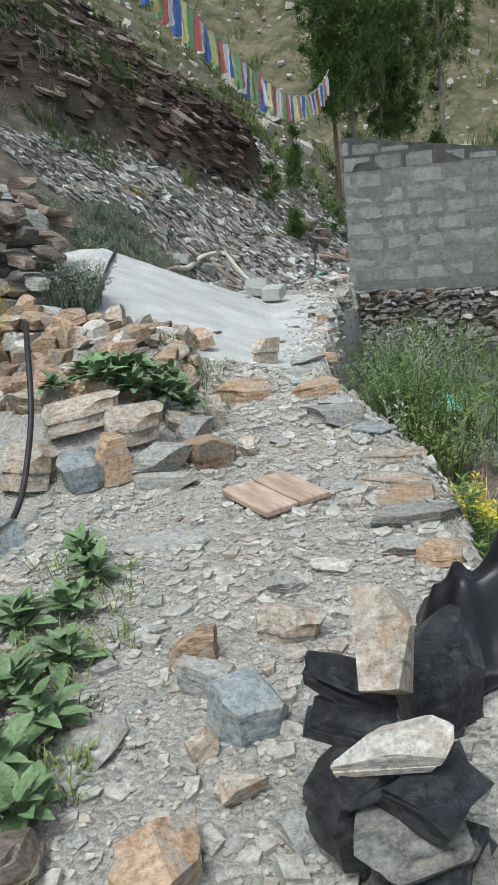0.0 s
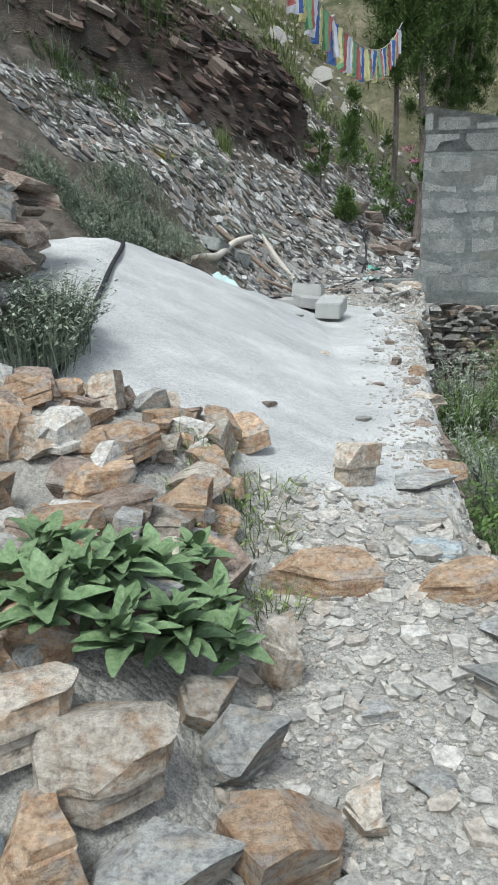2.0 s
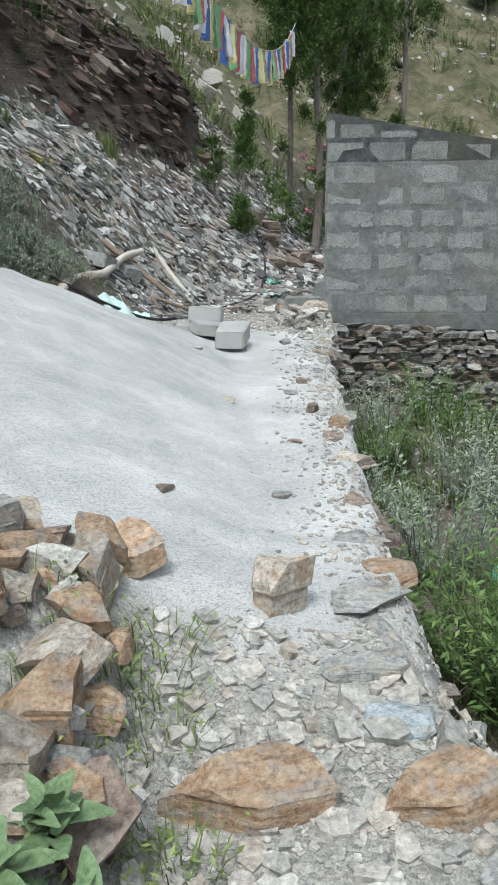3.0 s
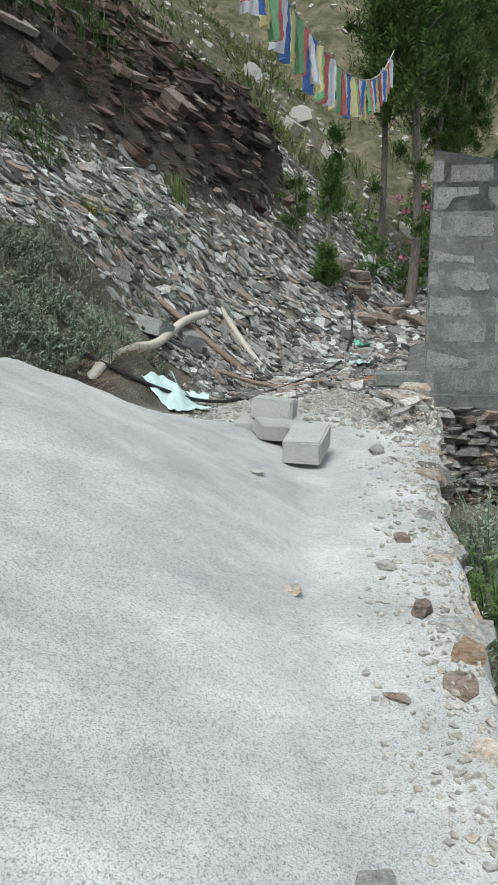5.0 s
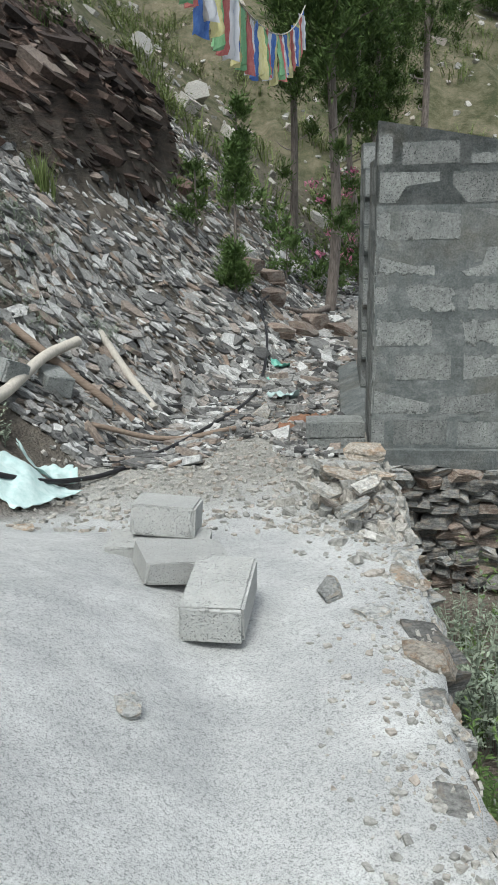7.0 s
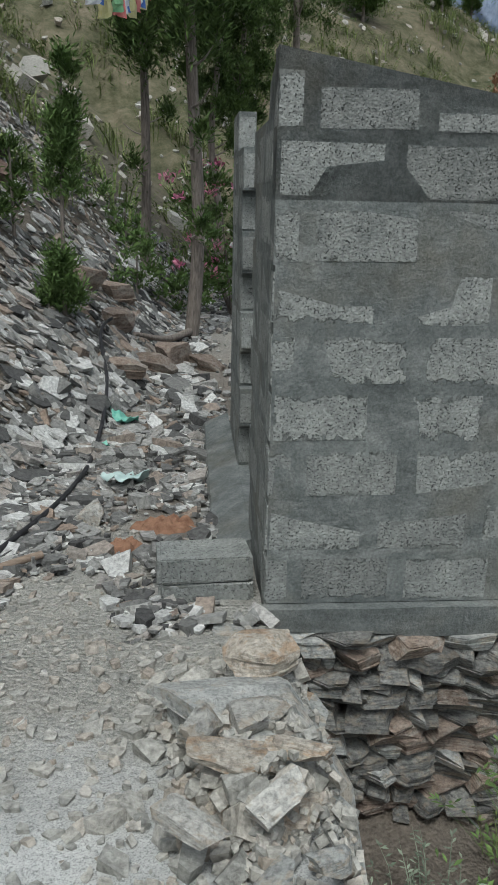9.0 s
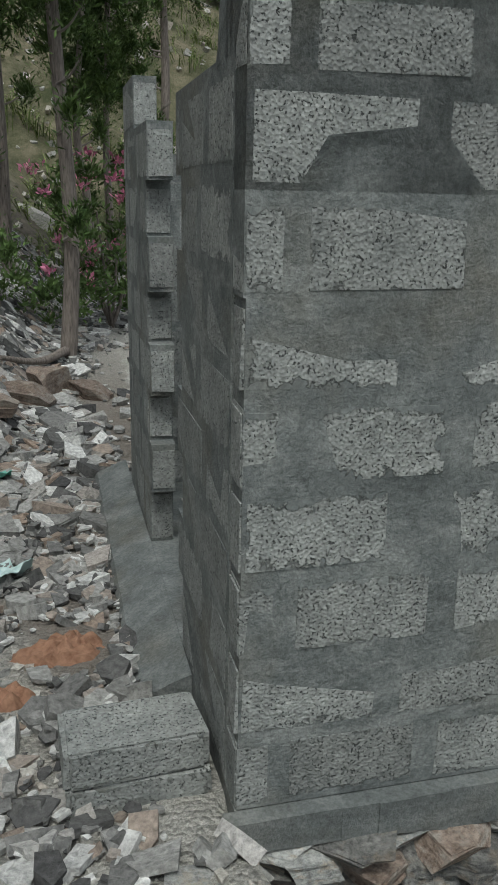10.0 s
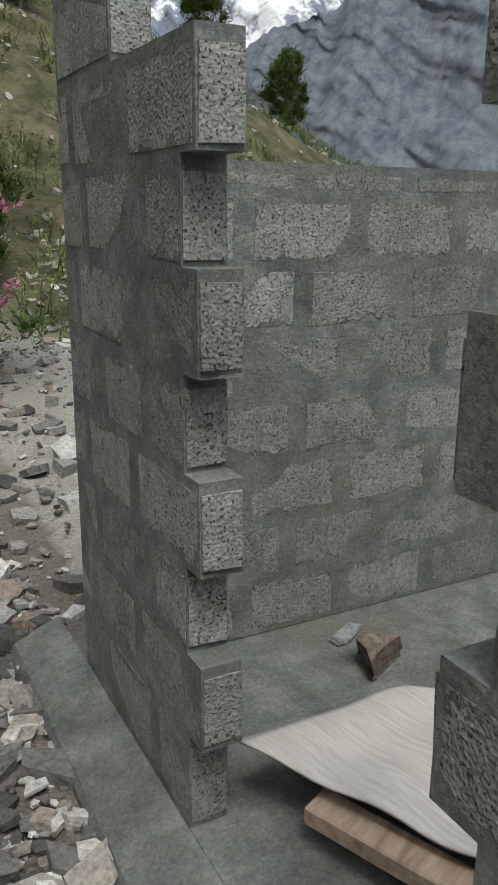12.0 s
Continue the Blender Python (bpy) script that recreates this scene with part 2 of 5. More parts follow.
M_NET = plain_mat("teal_sacking", (0.10, 0.38, 0.30), (0.28, 0.58, 0.47), 30, 0.7)
M_CLAY = plain_mat("orange_clay", (0.20, 0.105, 0.065), (0.37, 0.215, 0.14), 30, 0.95, bump=0.9)
M_SHEET = plain_mat("whitewashed_board", (0.42, 0.41, 0.39), (0.60, 0.59, 0.57), 8, 0.7, (10, 1, 1))
M_ROPE = plain_mat("flag_rope", (0.45, 0.42, 0.36), (0.6, 0.57, 0.5), 30, 0.9)
FLAG_MATS = [plain_mat("flag_cloth_" + n, a, b, 12, 0.85) for n, a, b in (
    ("blue", (0.08, 0.17, 0.50), (0.15, 0.28, 0.62)), ("white", (0.70, 0.72, 0.76), (0.80, 0.81, 0.83)), ("red", (0.55, 0.14, 0.14), (0.66, 0.27, 0.24)),
    ("green", (0.20, 0.44, 0.22), (0.32, 0.55, 0.32)), ("yellow", (0.66, 0.62, 0.26), (0.76, 0.72, 0.42)))]

# ---------------------------------------------------------------- lie of the land
FOOT, UP, ALONG = (-0.7, 10.5), (-0.93, 0.37), (0.37, 0.93)
ORIG, EAST, NORTH = Vector((1.32, 11.435, 0.39)), Vector((0.979, -0.203, 0)), Vector((0.203, 0.979, 0))
YAW = math.degrees(math.atan2(EAST.y, EAST.x))


def sm(a):
    a = min(1.0, max(0.0, a))
    return a * a * (3 - 2 * a)


def room(u, v, z=0.0):
    """A place in the room's own axes: u along its front, v inwards, z absolute."""
    p = ORIG + EAST * u + NORTH * v
    return Vector((p.x, p.y, z))


def uv(x, y):
    r = Vector((x, y, 0)) - Vector((ORIG.x, ORIG.y, 0))
    return r.dot(EAST), r.dot(NORTH)


def lerp_at(v, xs, ys):
    return float(np.interp(v, xs, ys))


def path_z(y):
    return lerp_at(y, (-4, 0, 1.2, 3, 4.4, 5.3, 7, 8.4, 9.8, 11, 11.7, 12.9, 14.5, 17, 25), (0.1, 0.27, 0.33, 0.38, 0.46, 0.53, 0.55, 0.53, 0.49, 0.42, 0.32, 0.27, 0.26, 0.5, 0.5))


def edge_x(y):
    return lerp_at(y, (-1, 1, 2.4, 3.1, 3.8, 4.4, 4.8, 5.4, 6.4, 7.8, 8.6, 9, 9.7, 10.4, 10.9, 11.5), (0.95, 0.9, 0.62, 0.68, 0.6, 0.46, 0.38, 0.42, 0.53, 0.72, 0.8, 0.92, 1.06, 1.17, 1.27, 1.32))


def slope_de(x, y):
    rx, ry = x - FOOT[0], y - FOOT[1]
    return rx * UP[0] + ry * UP[1], rx * ALONG[0] + ry * ALONG[1]


def crag_amount(d, e):
    dl = lerp_at(e, (-2, 1.2, 2.2, 3, 4.3, 5.5, 7.9), (4.2, 3.6, 2.9, 2.6, 1.85, 1.7, 1.75))
    return sm((d - dl) / 0.3) * sm((8.0 - e) / 0.5) * sm((e + 2.0) / 4)


def fbm(x, y, s, o=4):
    return noise.fractal(Vector((x * s, y * s, 3.1)), 0.9, 2.1, o)


def land(x, y, fine=True):
    """Height of the ground, and the weights sand, crag, hill, soil, far."""
    zb = path_z(y)
    z = zb
    sand = crag = hill = soil = far = 0.0
    # sand heap against the slope
    if 4.3 < y < 11.2:
        a = lerp_at(y, (4.5, 5.2, 6, 7.7, 9, 9.9, 10.5), (0, 0.34, 0.52, 0.78, 0.62, 0.22, 0))
        m = a * min(1.0, max(0.0, (0.12 - x) / 1.5)) ** 0.95
        z += m + 0.03 * fbm(x * 0.7, y * 0.35, 1.6, 2) * sm((x + 3) / 1)
        sand = sm((y - 4.75 - 0.25 * fbm(x, y, 2, 2) + 0.35 * sm((-0.2 - x) / 0.5) * -1) / 0.35) * sm((11.0 - y + 0.3 * fbm(x, y, 2, 2)) / 0.9)
    # bank of piled stones beside the path
    if 3.2 < y < 5.6 and x < -0.2:
        z += 0.26 * sm((-0.28 - x) / 0.5) * sm((y - 3.3) / 0.35) * sm((5.5 - y) / 0.7)
    d, e = slope_de(x, y)
    hz = 0.55 + 0.8 * d
    if d > -0.8:
        c = crag_amount(d, e)
        hz -= 0.26 * sm((e - 0.1) / 0.5) * sm((1.4 - d) / 0.6) * sm((5.0 - e) / 2)
        rough = (0.10 * fbm(x, y, 1.1, 4) + 0.05 * fbm(x, y, 5.0, 3)) * sm(d / 1.0)
        strata = 0.0
        if c > 0:
            q = (d * 0.75 + e * 0.32 + 0.5 * fbm(x, y, 0.5, 3)) * 2.1
            strata = 0.36 * (q % 1.0 - 0.5) + 0.26 * fbm(x, y, 1.6, 5) + 0.12 * fbm(x, y, 6, 3)
        hz += rough + c * (0.95 + strata)
        w = sm((hz - z + 0.15) / 0.3)
        z = z * (1 - w) + max(z, hz) * w
        hill = w
        crag = c
        soil = w * sm((d - 0.75) / 0.5) * sm((2.3 - d) / 0.6) * sm((e - 3) / 1.5) * (1 - c) * 0.85
        sand *= 1 - w
    # bank on the left of the start
    lb = -1.55 - x - 0.35 * sm((y - 4) / 2) + 0.3 * fbm(x, y, 0.7, 3)
    if lb > -0.3 and y < 10:
        lb -= 1.2 * sm((y - 7.8) / 2.0)
        hz = zb + 0.25 + 0.85 * lb + 0.12 * fbm(x, y, 1.7, 4)
        w = sm((hz - z) / 0.25)
        z = z * (1 - w) + max(hz, z) * w
        hill = max(hill, w)
        sand *= 1 - w
    # drop beside the path
    u, v = uv(x, y)
    ex = edge_x(y)
    if x > ex - 0.05 and v < 0.2:
        low = lerp_at(y, (-2, 1, 2.5, 4, 6, 9, 11), (0.2, 0.12, 0.0, -0.12, -0.35, -0.5, -0.62)) + 0.08 * fbm(x, y, 1.2, 3) - 0.14 * max(0.0, x - ex - 0.8)
        s = sm((x - ex) / 0.16) * sm((0.12 - v) / 0.1)
        z = z * (1 - s) + low * s
        sand *= 1 - s
        soil = max(soil, s * 0.85)
    if y > 11.5 and u < 0.2:
        soil = max(soil, 0.7 * sm((y - 11.6) / 0.6) * sm((18 - y) / 3) * sm((x - 0.75 + 0.3 * fbm(x, y, 2, 2)) / 0.4))
    # the ground falls away to the valley in the east
    if x > 4.5:
        z -= 0.45 * (x - 4.5) * sm((26 - y + x * 0.4) / 10 + 0.35)
    # far spur
    dist = math.hypot(x - 4, y - 64)
    t = 1 - dist / 43.0
    if t > 0:
        fz = 29 * t ** 1.2 + 1.1 * fbm(x, y, 0.12, 5) * min(1, t * 5) + 0.35 * fbm(x, y, 0.7, 4) * min(1, t * 8)
        w = sm((fz - z) / 0.5)
        z = max(z, fz) * w + z * (1 - w)
        far = max(far, w)
    far = max(far, sm((y - 21) / 8))
    if fine:
        z += 0.012 * fbm(x, y, 7, 3) * (1 - 0.25 * sand) + 0.012 * sand * fbm(x, y, 3.3, 3)
        if hill > 0.3:
            z += 0.03 * fbm(x, y, 11, 3) * hill
    r = math.hypot(x, y - 10)
    if r > 75:
        z -= 0.12 * (r - 75)
    return z, sand, crag, hill, soil, far


def G(x, y):
    return land(x, y)[0]


def mesh_object(name, verts, faces, mat, smooth=False):
    me = bpy.data.meshes.new(name)
    me.from_pydata(verts, [], faces)
    me.materials.append(mat)
    if smooth:
        me.polygons.foreach_set("use_smooth", [True] * len(me.polygons))
    me.update()
    return new(name, me)


def stretch(a, b, step, reach):
    mid = list(np.arange(a, b + 1e-6, step))
    lo, hi, s = [], [], step
    p, q = a, b
    while p > a - reach:
        s *= 1.13
        p, q = p - s, q + s
        lo.append(p), hi.append(q)
    return lo[::-1] + mid + hi


def build_ground():
    xs, ys = stretch(-4.2, 3.4, 0.055, 1200), stretch(0.4, 19.5, 0.055, 1200)
    rows = [[land(x, y) for x in xs] for y in ys]
    nx = len(xs)
    verts = [(x, y, rows[j][i][0]) for j, y in enumerate(ys) for i, x in enumerate(xs)]
    faces = [(j * nx + i, j * nx + i + 1, (j + 1) * nx + i + 1, (j + 1) * nx + i) for j in range(len(ys) - 1) for i in range(nx - 1)]
    ob = mesh_object("ground", verts, faces, M_GROUND, True)
    for k, nm in enumerate(("sand", "crag", "hill", "soil", "far"), 1):
        a = ob.data.attributes.new(nm, "FLOAT", "POINT")
        a.data.foreach_set("value", [c[k] for r in rows for c in r])
    tagged(ob, "stony mountain path with pale sand heap below scree slope", "ground", kind="structure")


build_ground()


def part(name, bm, mat, parent=None, label=""):
    me = bpy.data.meshes.new(name)
    bm.to_mesh(me)
    bm.free()
    me.materials.append(mat)
    ob = new(name, me)
    if parent is not None:
        ob.parent = parent
    return tagged(ob, label)


def mountain(name, label, centre, width, height, base, seed, mat, tilt, rugged):
    """A distant mountain face: a folded sheet with a ragged crest."""
    n, m = 420, 200
    verts, faces = [], []
    for j in range(m):
        for i in range(n):
            a, h = i / (n - 1) - 0.5, j / (m - 1)
            crest = 0.6 + tilt * a + rugged * noise.fractal(Vector((a * 7 + seed, 0, seed)), 0.7, 2.0, 7)
            fold = noise.fractal(Vector((a * 34 + seed + h * 9, h * 4 + a * 6, seed * 2)), 0.8, 2.1, 5)
            out = (1 - h) * 0.55 * height - fold * 0.022 * height
            d = Vector((centre[0], centre[1], 0)).normalized()
            side = Vector((d.y, -d.x, 0))
            p = Vector((centre[0], centre[1], 0)) + side * (a * width) - d * out
            verts.append((p.x, p.y, base + height * h * crest + fold * 0.01 * height * h))
    for j in range(m - 1):
        for i in range(n - 1):
            faces.append((j * n + i, j * n + i + 1, (j + 1) * n + i + 1, (j + 1) * n + i))
    ob = mesh_object(name, verts, faces, mat, True)
    tagged(ob, label, "mountain", kind="structure")


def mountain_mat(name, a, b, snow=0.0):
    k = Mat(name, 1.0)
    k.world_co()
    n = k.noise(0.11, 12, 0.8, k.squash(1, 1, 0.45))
    # a and b: rock tones with the blue air haze already mixed in
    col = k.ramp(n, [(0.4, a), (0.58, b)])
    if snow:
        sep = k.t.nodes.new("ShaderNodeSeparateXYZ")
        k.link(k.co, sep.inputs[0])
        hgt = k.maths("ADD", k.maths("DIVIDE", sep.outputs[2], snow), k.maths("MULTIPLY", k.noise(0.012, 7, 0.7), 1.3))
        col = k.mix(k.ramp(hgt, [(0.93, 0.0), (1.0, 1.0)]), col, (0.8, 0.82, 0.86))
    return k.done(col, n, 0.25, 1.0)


# distance haze is painted into both rock colours; there is no mist
mountain("backdrop_cliff", "rocky mountain face across the valley, haze painted blue-grey", (330, 250), 560, 330, -70, 4.2, mountain_mat("far_cliff_hazed", (0.075, 0.095, 0.13), (0.165, 0.19, 0.225)), 0.9, 0.05)
mountain("backdrop_snow_peak", "snow-streaked mountain far behind the valley, tinted with painted haze", (480, 800), 1500, 640, -60, 9.7, mountain_mat("far_peak_hazed", (0.13, 0.17, 0.235), (0.23, 0.27, 0.35), 700.0), -0.1, 0.2)

# ---------------------------------------------------------------- block-built room
rng = random.Random(7)
COURSE, LIFT = 0.2115, 0.044


def jitter(bm, amount, r):
    for v in bm.verts:
        v.co += Vector((r.uniform(-1, 1), r.uniform(-1, 1), r.uniform(-1, 1))) * amount


def block_mesh(seed):
    """Unit block with chipped edges."""
    r = random.Random(seed)
    bm = bmesh.new()
    bmesh.ops.create_cube(bm, size=1.0)
    bmesh.ops.bevel(bm, geom=bm.edges[:], offset=0.045, segments=2, affect="EDGES")
    jitter(bm, 0.012, r)
    me = bpy.data.meshes.new("concrete_block")
    bm.to_mesh(me)
    bm.free()
    me.materials.append(M_BLOCK)
    return me


BLOCKS = [block_mesh(s) for s in range(8)]
LOOSE = [block_mesh(s + 20) for s in range(4)]
for me in LOOSE:
    me.materials.clear()
    me.materials.append(M_LOOSE)


def box_bm(bm, frame_m, a0, a1, b0, b1, z0a, z0b, z1a, z1b):
    """Box between a0..a1 (along), b0..b1 (across) with sloped bottom and top, in frame_m."""
    co = [(a0, b0, z0a), (a1, b0, z0b), (a1, b1, z0b), (a0, b1, z0a), (a0, b0, z1a), (a1, b0, z1b), (a1, b1, z1b), (a0, b1, z1a)]
    vs = [bm.verts.new(frame_m @ Vector(c)) for c in co]
    for f in ((3, 2, 1, 0), (4, 5, 6, 7), (0, 1, 5, 4), (1, 2, 6, 5), (2, 3, 7, 6), (3, 0, 4, 7)):
        bm.faces.new([vs[i] for i in f])


def wall_frame(u, v, along):
    x = EAST if along == "u" else NORTH
    y = NORTH if along == "u" else -EAST
    o = room(u, v)
    return Matrix(((x.x, y.x, 0, o.x), (x.y, y.y, 0, o.y), (0, 0, 1, 0), (0, 0, 0, 1)))


def build_wall(name, label, fm, courses, top=None, first=0.0):
    """courses: (z0, a0, a1, offset of the first joint). top(a): height at which the wall is cut."""
    core = bmesh.new()
    blocks = []
    for i, (z0, a0, a1, off) in enumerate(courses):
        z1 = z0 + COURSE + (first if i == 0 else 0.0)
        if top is not None and z1 > top(a1) - 0.02:
            n = 8
            for k in range(n):
                c0, c1 = a0 + (a1 - a0) * k / n, a0 + (a1 - a0) * (k + 1) / n
                ta, tb = top(c0), top(c1)
                if tb > z0 + 0.01:
                    box_bm(core, fm, c0, c1, 0.0, 0.1, z0, z0, max(z0 + 0.005, min(ta, z0 + 0.6)), max(z0 + 0.005, tb))
        else:
            box_bm(core, fm, a0 + 0.006, a1 - 0.006, 0.0, 0.1, z0, z0, z1, z1)
        a = a0
        nxt = a0 + off
        while a < a1 - 0.04:
            b = min(nxt - 0.013, a1)
            lo, hi = a + 0.013 * (a > a0), b
            zt = z1 - 0.022 if top is None else min(z1 - 0.022, top(hi) - 0.03)
            if hi - lo > 0.05 and zt - z0 > 0.035:
                blocks.append((lo, hi, z0 + 0.006, zt))
            a = nxt + 0.013
            nxt += rng.uniform(0.385, 0.425)
            if a1 - nxt < 0.09:
                nxt = a1 + 0.013
    bmesh.ops.subdivide_edges(core, edges=core.edges[:], cuts=1)
    ob = tagged(part(name, core, M_MORTAR), label, "wall", kind="structure")
    for lo, hi, z0, z1 in blocks:
        b = new("concrete_block", rng.choice(BLOCKS))
        b.parent = ob
        proud = rng.uniform(0.1006, 0.1016)
        b.matrix_basis = fm @ pose((lo + hi) / 2, 0.05, (z0 + z1) / 2 + rng.uniform(-0.004, 0.004), rng.uniform(-0.5, 0.5), rng.uniform(-0.7, 0.7), rng.uniform(-0.4, 0.4)) @ Matrix.Diagonal((hi - lo, proud, (z1 - z0), 1))
    return ob


Z0 = ORIG.z


def south_top(u):
    return 2.335 - 0.172 * u


def west_top(v):
    return 2.33 - 0.3 * v if v < 0.28 else 2.15


build_wall("wall_south", "grey concrete-block wall with sloped unfinished top", wall_frame(0, 0, "u"),
           [(Z0 + COURSE * k, 0.0, 3.3, 0.385 if k % 2 else 0.10) for k in range(10)], south_top)
WF = wall_frame(0.1, 0.104, "v")
build_wall("wall_west", "grey block wall with toothed edge beside the doorway", WF,
           [(Z0 + LIFT * (k > 0) + COURSE * k, 0.0, (0.78 if k % 2 else 0.69), 0.30 if k % 2 else 0.40) for k in range(8)] + [(Z0 + LIFT + COURSE * 8, 0.0, 0.18, 0.3)], lambda a: west_top(a + 0.104) if a < 0.19 else 2.14, LIFT)
PF = wall_frame(0.1, 1.6, "v")
build_wall("wall_pier", "toothed concrete-block pier on the far side of the doorway", PF,
           [(Z0 + LIFT * (k > 0) + COURSE * k, (0.0 if k % 2 else 0.075), 0.92, 0.39 if k % 2 else 0.21) for k in range(8)] + [(Z0 + LIFT + COURSE * 8, 0.46, 0.92, 0.48)], first=LIFT)
build_wall("wall_north", "grey concrete-block back wall of the unroofed room", wall_frame(0.104, 2.42, "u"),
           [(Z0 + COURSE * k, 0.0, 3.2, 0.2 if k % 2 else 0.41) for k in range(8)], lambda a: 2.09 if a < 0.16 else 1.955)
build_wall("wall_east", "grey concrete-block side wall of the room", wall_frame(3.3, 0.104, "v"),
           [(Z0 + COURSE * k, 0.0, 2.3, 0.2 if k % 2 else 0.41) for k in range(6)])

# cement floor with its sloped outer lip, and the ledge under the front wall
bm = bmesh.new()
fm = wall_frame(0, 0, "u")
box_bm(bm, fm, 0.001, 3.3, 0.0, 2.54, 0.05, 0.05, Z0 - 0.004, Z0 - 0.004)
ob = tagged(part("floor", bm, M_SCREED), "smooth grey cement floor of the unfinished room", "floor", kind="structure")
bm = bmesh.new()
n = 26
pts = []
for i in range(n + 1):
    v = 0.62 + (2.87 - 0.62) * i / n
    w = 0.165 + 0.012 * noise.noise(Vector((v * 5, 0, 0)))
    pts.append([bm.verts.new(room(a, v, z)) for a, z in ((0.0, 0.05), (0.0, Z0 - 0.005), (-0.07, Z0 - 0.03), (-w, 0.315 + 0.008 * noise.noise(Vector((v * 9, 1, 0)))), (-w - 0.015, 0.29), (-w - 0.02, 0.05))])
for p, q in zip(pts, pts[1:]):
    for a in range(5):
        bm.faces.new((p[a], p[a + 1], q[a + 1], q[a]))
bm.faces.new(pts[0][::-1]), bm.faces.new(pts[-1])
box_bm(bm, fm, -0.12, 0.5, 2.545, 2.87, 0.05, 0.05, 0.31, 0.31)
tagged(part("trim_apron", bm, M_SCREED), "grey cement apron along the room's edge", "apron", kind="structure")
bm = bmesh.new()
for i in range(33):
    a0, a1 = -0.03 + i * 0.1, 0.07 + i * 0.1
    r0 = [noise.noise(Vector((a * 4, 2, 0))) for a in (a0, a1)]
    zt = [Z0 - 0.002 for a in (a0, a1)]
    zb = [0.30 - 0.05 * a + 0.02 * r for a, r in zip((a0, a1), r0)]
    box_bm(bm, fm, a0, a1, -0.05 - 0.012 * r0[0], -0.002, zb[0], zb[1], zt[0], zt[1])
tagged(part("trim_ledge", bm, M_SCREED), "rough cement ledge under the front wall", "ledge", kind="structure")

# ---------------------------------------------------------------- stones


def slab_mesh(name, seed, mat):
    """A split stone: straight broken sides, stepped beds, corners knocked off. Unit size."""
    r = random.Random(seed)
    bm = bmesh.new()
    n = r.randint(4, 6)
    ph = r.uniform(0, 6.28)
    ring = []
    for i in range(n):
        a = ph + 6.283 * (i + r.uniform(-0.36, 0.36)) / n
        k = max(abs(math.cos(a)), abs(math.sin(a))) ** 0.8
        q = (0.5 * math.cos(a) / k * r.uniform(0.85, 1.05), 0.5 * math.sin(a) / k * r.uniform(0.85, 1.05))
        if ring:
            p = ring[-1]
            ring.append(((p[0] + q[0]) / 2 + r.uniform(-0.05, 0.05), (p[1] + q[1]) / 2 + r.uniform(-0.05, 0.05)))
        ring.append(q)
    n = len(ring)
    lean = (r.uniform(-0.22, 0.22), r.uniform(-0.22, 0.22))
    beds = r.randint(2, 4)
    cuts = sorted([-0.5, 0.5] + [r.uniform(-0.42, 0.42) for _ in range(beds - 1)])
    loops = []
    for z0, z1 in zip(cuts, cuts[1:]):
        s, off = r.uniform(0.93, 1.02), (r.uniform(-0.03, 0.03), r.uniform(-0.03, 0.03))
        wob = [r.uniform(0.93, 1.05) for _ in ring]
        for z in (z0 + 0.012, z1 - 0.012):
            loops.append([bm.verts.new((x * s * w + off[0] + lean[0] * z + r.uniform(-0.012, 0.012), y * s * w + off[1] + lean[1] * z + r.uniform(-0.012, 0.012), z + r.uniform(-0.012, 0.012))) for (x, y), w in zip(ring, wob)])
    for p, q in zip(loops, loops[1:]):
        for i in range(n):
            bm.faces.new((p[i], p[(i + 1) % n], q[(i + 1) % n], q[i]))
    bm.faces.new(loops[0][::-1])
    bm.faces.new(loops[-1])
    for _ in range(r.randint(4, 7)):
        a, up = r.uniform(0, 6.283), r.uniform(-0.5, 1.5)
        no = Vector((math.cos(a), math.sin(a), up)).normalized()
        cut = bmesh.ops.bisect_plane(bm, geom=bm.verts[:] + bm.edges[:] + bm.faces[:], plane_co=no * r.uniform(0.34, 0.5), plane_no=no, clear_outer=True)
        edges = [e for e in cut["geom_cut"] if isinstance(e, bmesh.types.BMEdge)]
        if edges:
            bmesh.ops.holes_fill(bm, edges=edges, sides=0)
    bmesh.ops.triangulate(bm, faces=[f for f in bm.faces if len(f.verts) > 4])
    bmesh.ops.recalc_face_normals(bm, faces=bm.faces[:])
    me = bpy.data.meshes.new(name)
    bm.to_mesh(me)
    bm.free()
    me.materials.append(mat)
    return me


STONE_MATS = {"slate": M_SLATE, "blue": M_BLUE, "rust": M_RUST, "tan": M_TAN, "pale": M_PALE, "brown": M_BROWN, "char": M_CHAR, "shale": M_SHALE}
STONES = {k: [slab_mesh("stone", 40 * i + s, m) for s in range(7)] for i, (k, m) in enumerate(STONE_MATS.items())}
WORDS = {"slate": "grey slate stone", "blue": "blue-grey slate slab", "rust": "rust-orange broken stone", "tan": "tan layered stone", "pale": "pale whitish stone", "brown": "dark brown rough stone", "char": "black sooty stone", "shale": "dark grey shale stone"}


def stone(x, y, sx, sy, sz, kind="slate", rz=0.0, z=None, tx=0.0, ty=0.0, parent=None, where="lying on the path", group="", sink=0.15, var=None):
    mesh = STONES[kind][rng.randrange(7) if var is None else var]
    ob = new("stone", mesh)
    zz = (G(x, y) + sz * (0.5 - sink)) if z is None else z
    ob.matrix_basis = pose(x, y, zz, tx, ty, rz) @ Matrix.Diagonal((sx, sy, sz, 1))
    if parent is not None:
        ob.parent = parent
    else:
        tagged(ob, WORDS[kind] + " " + where, "stone", group)
    return ob


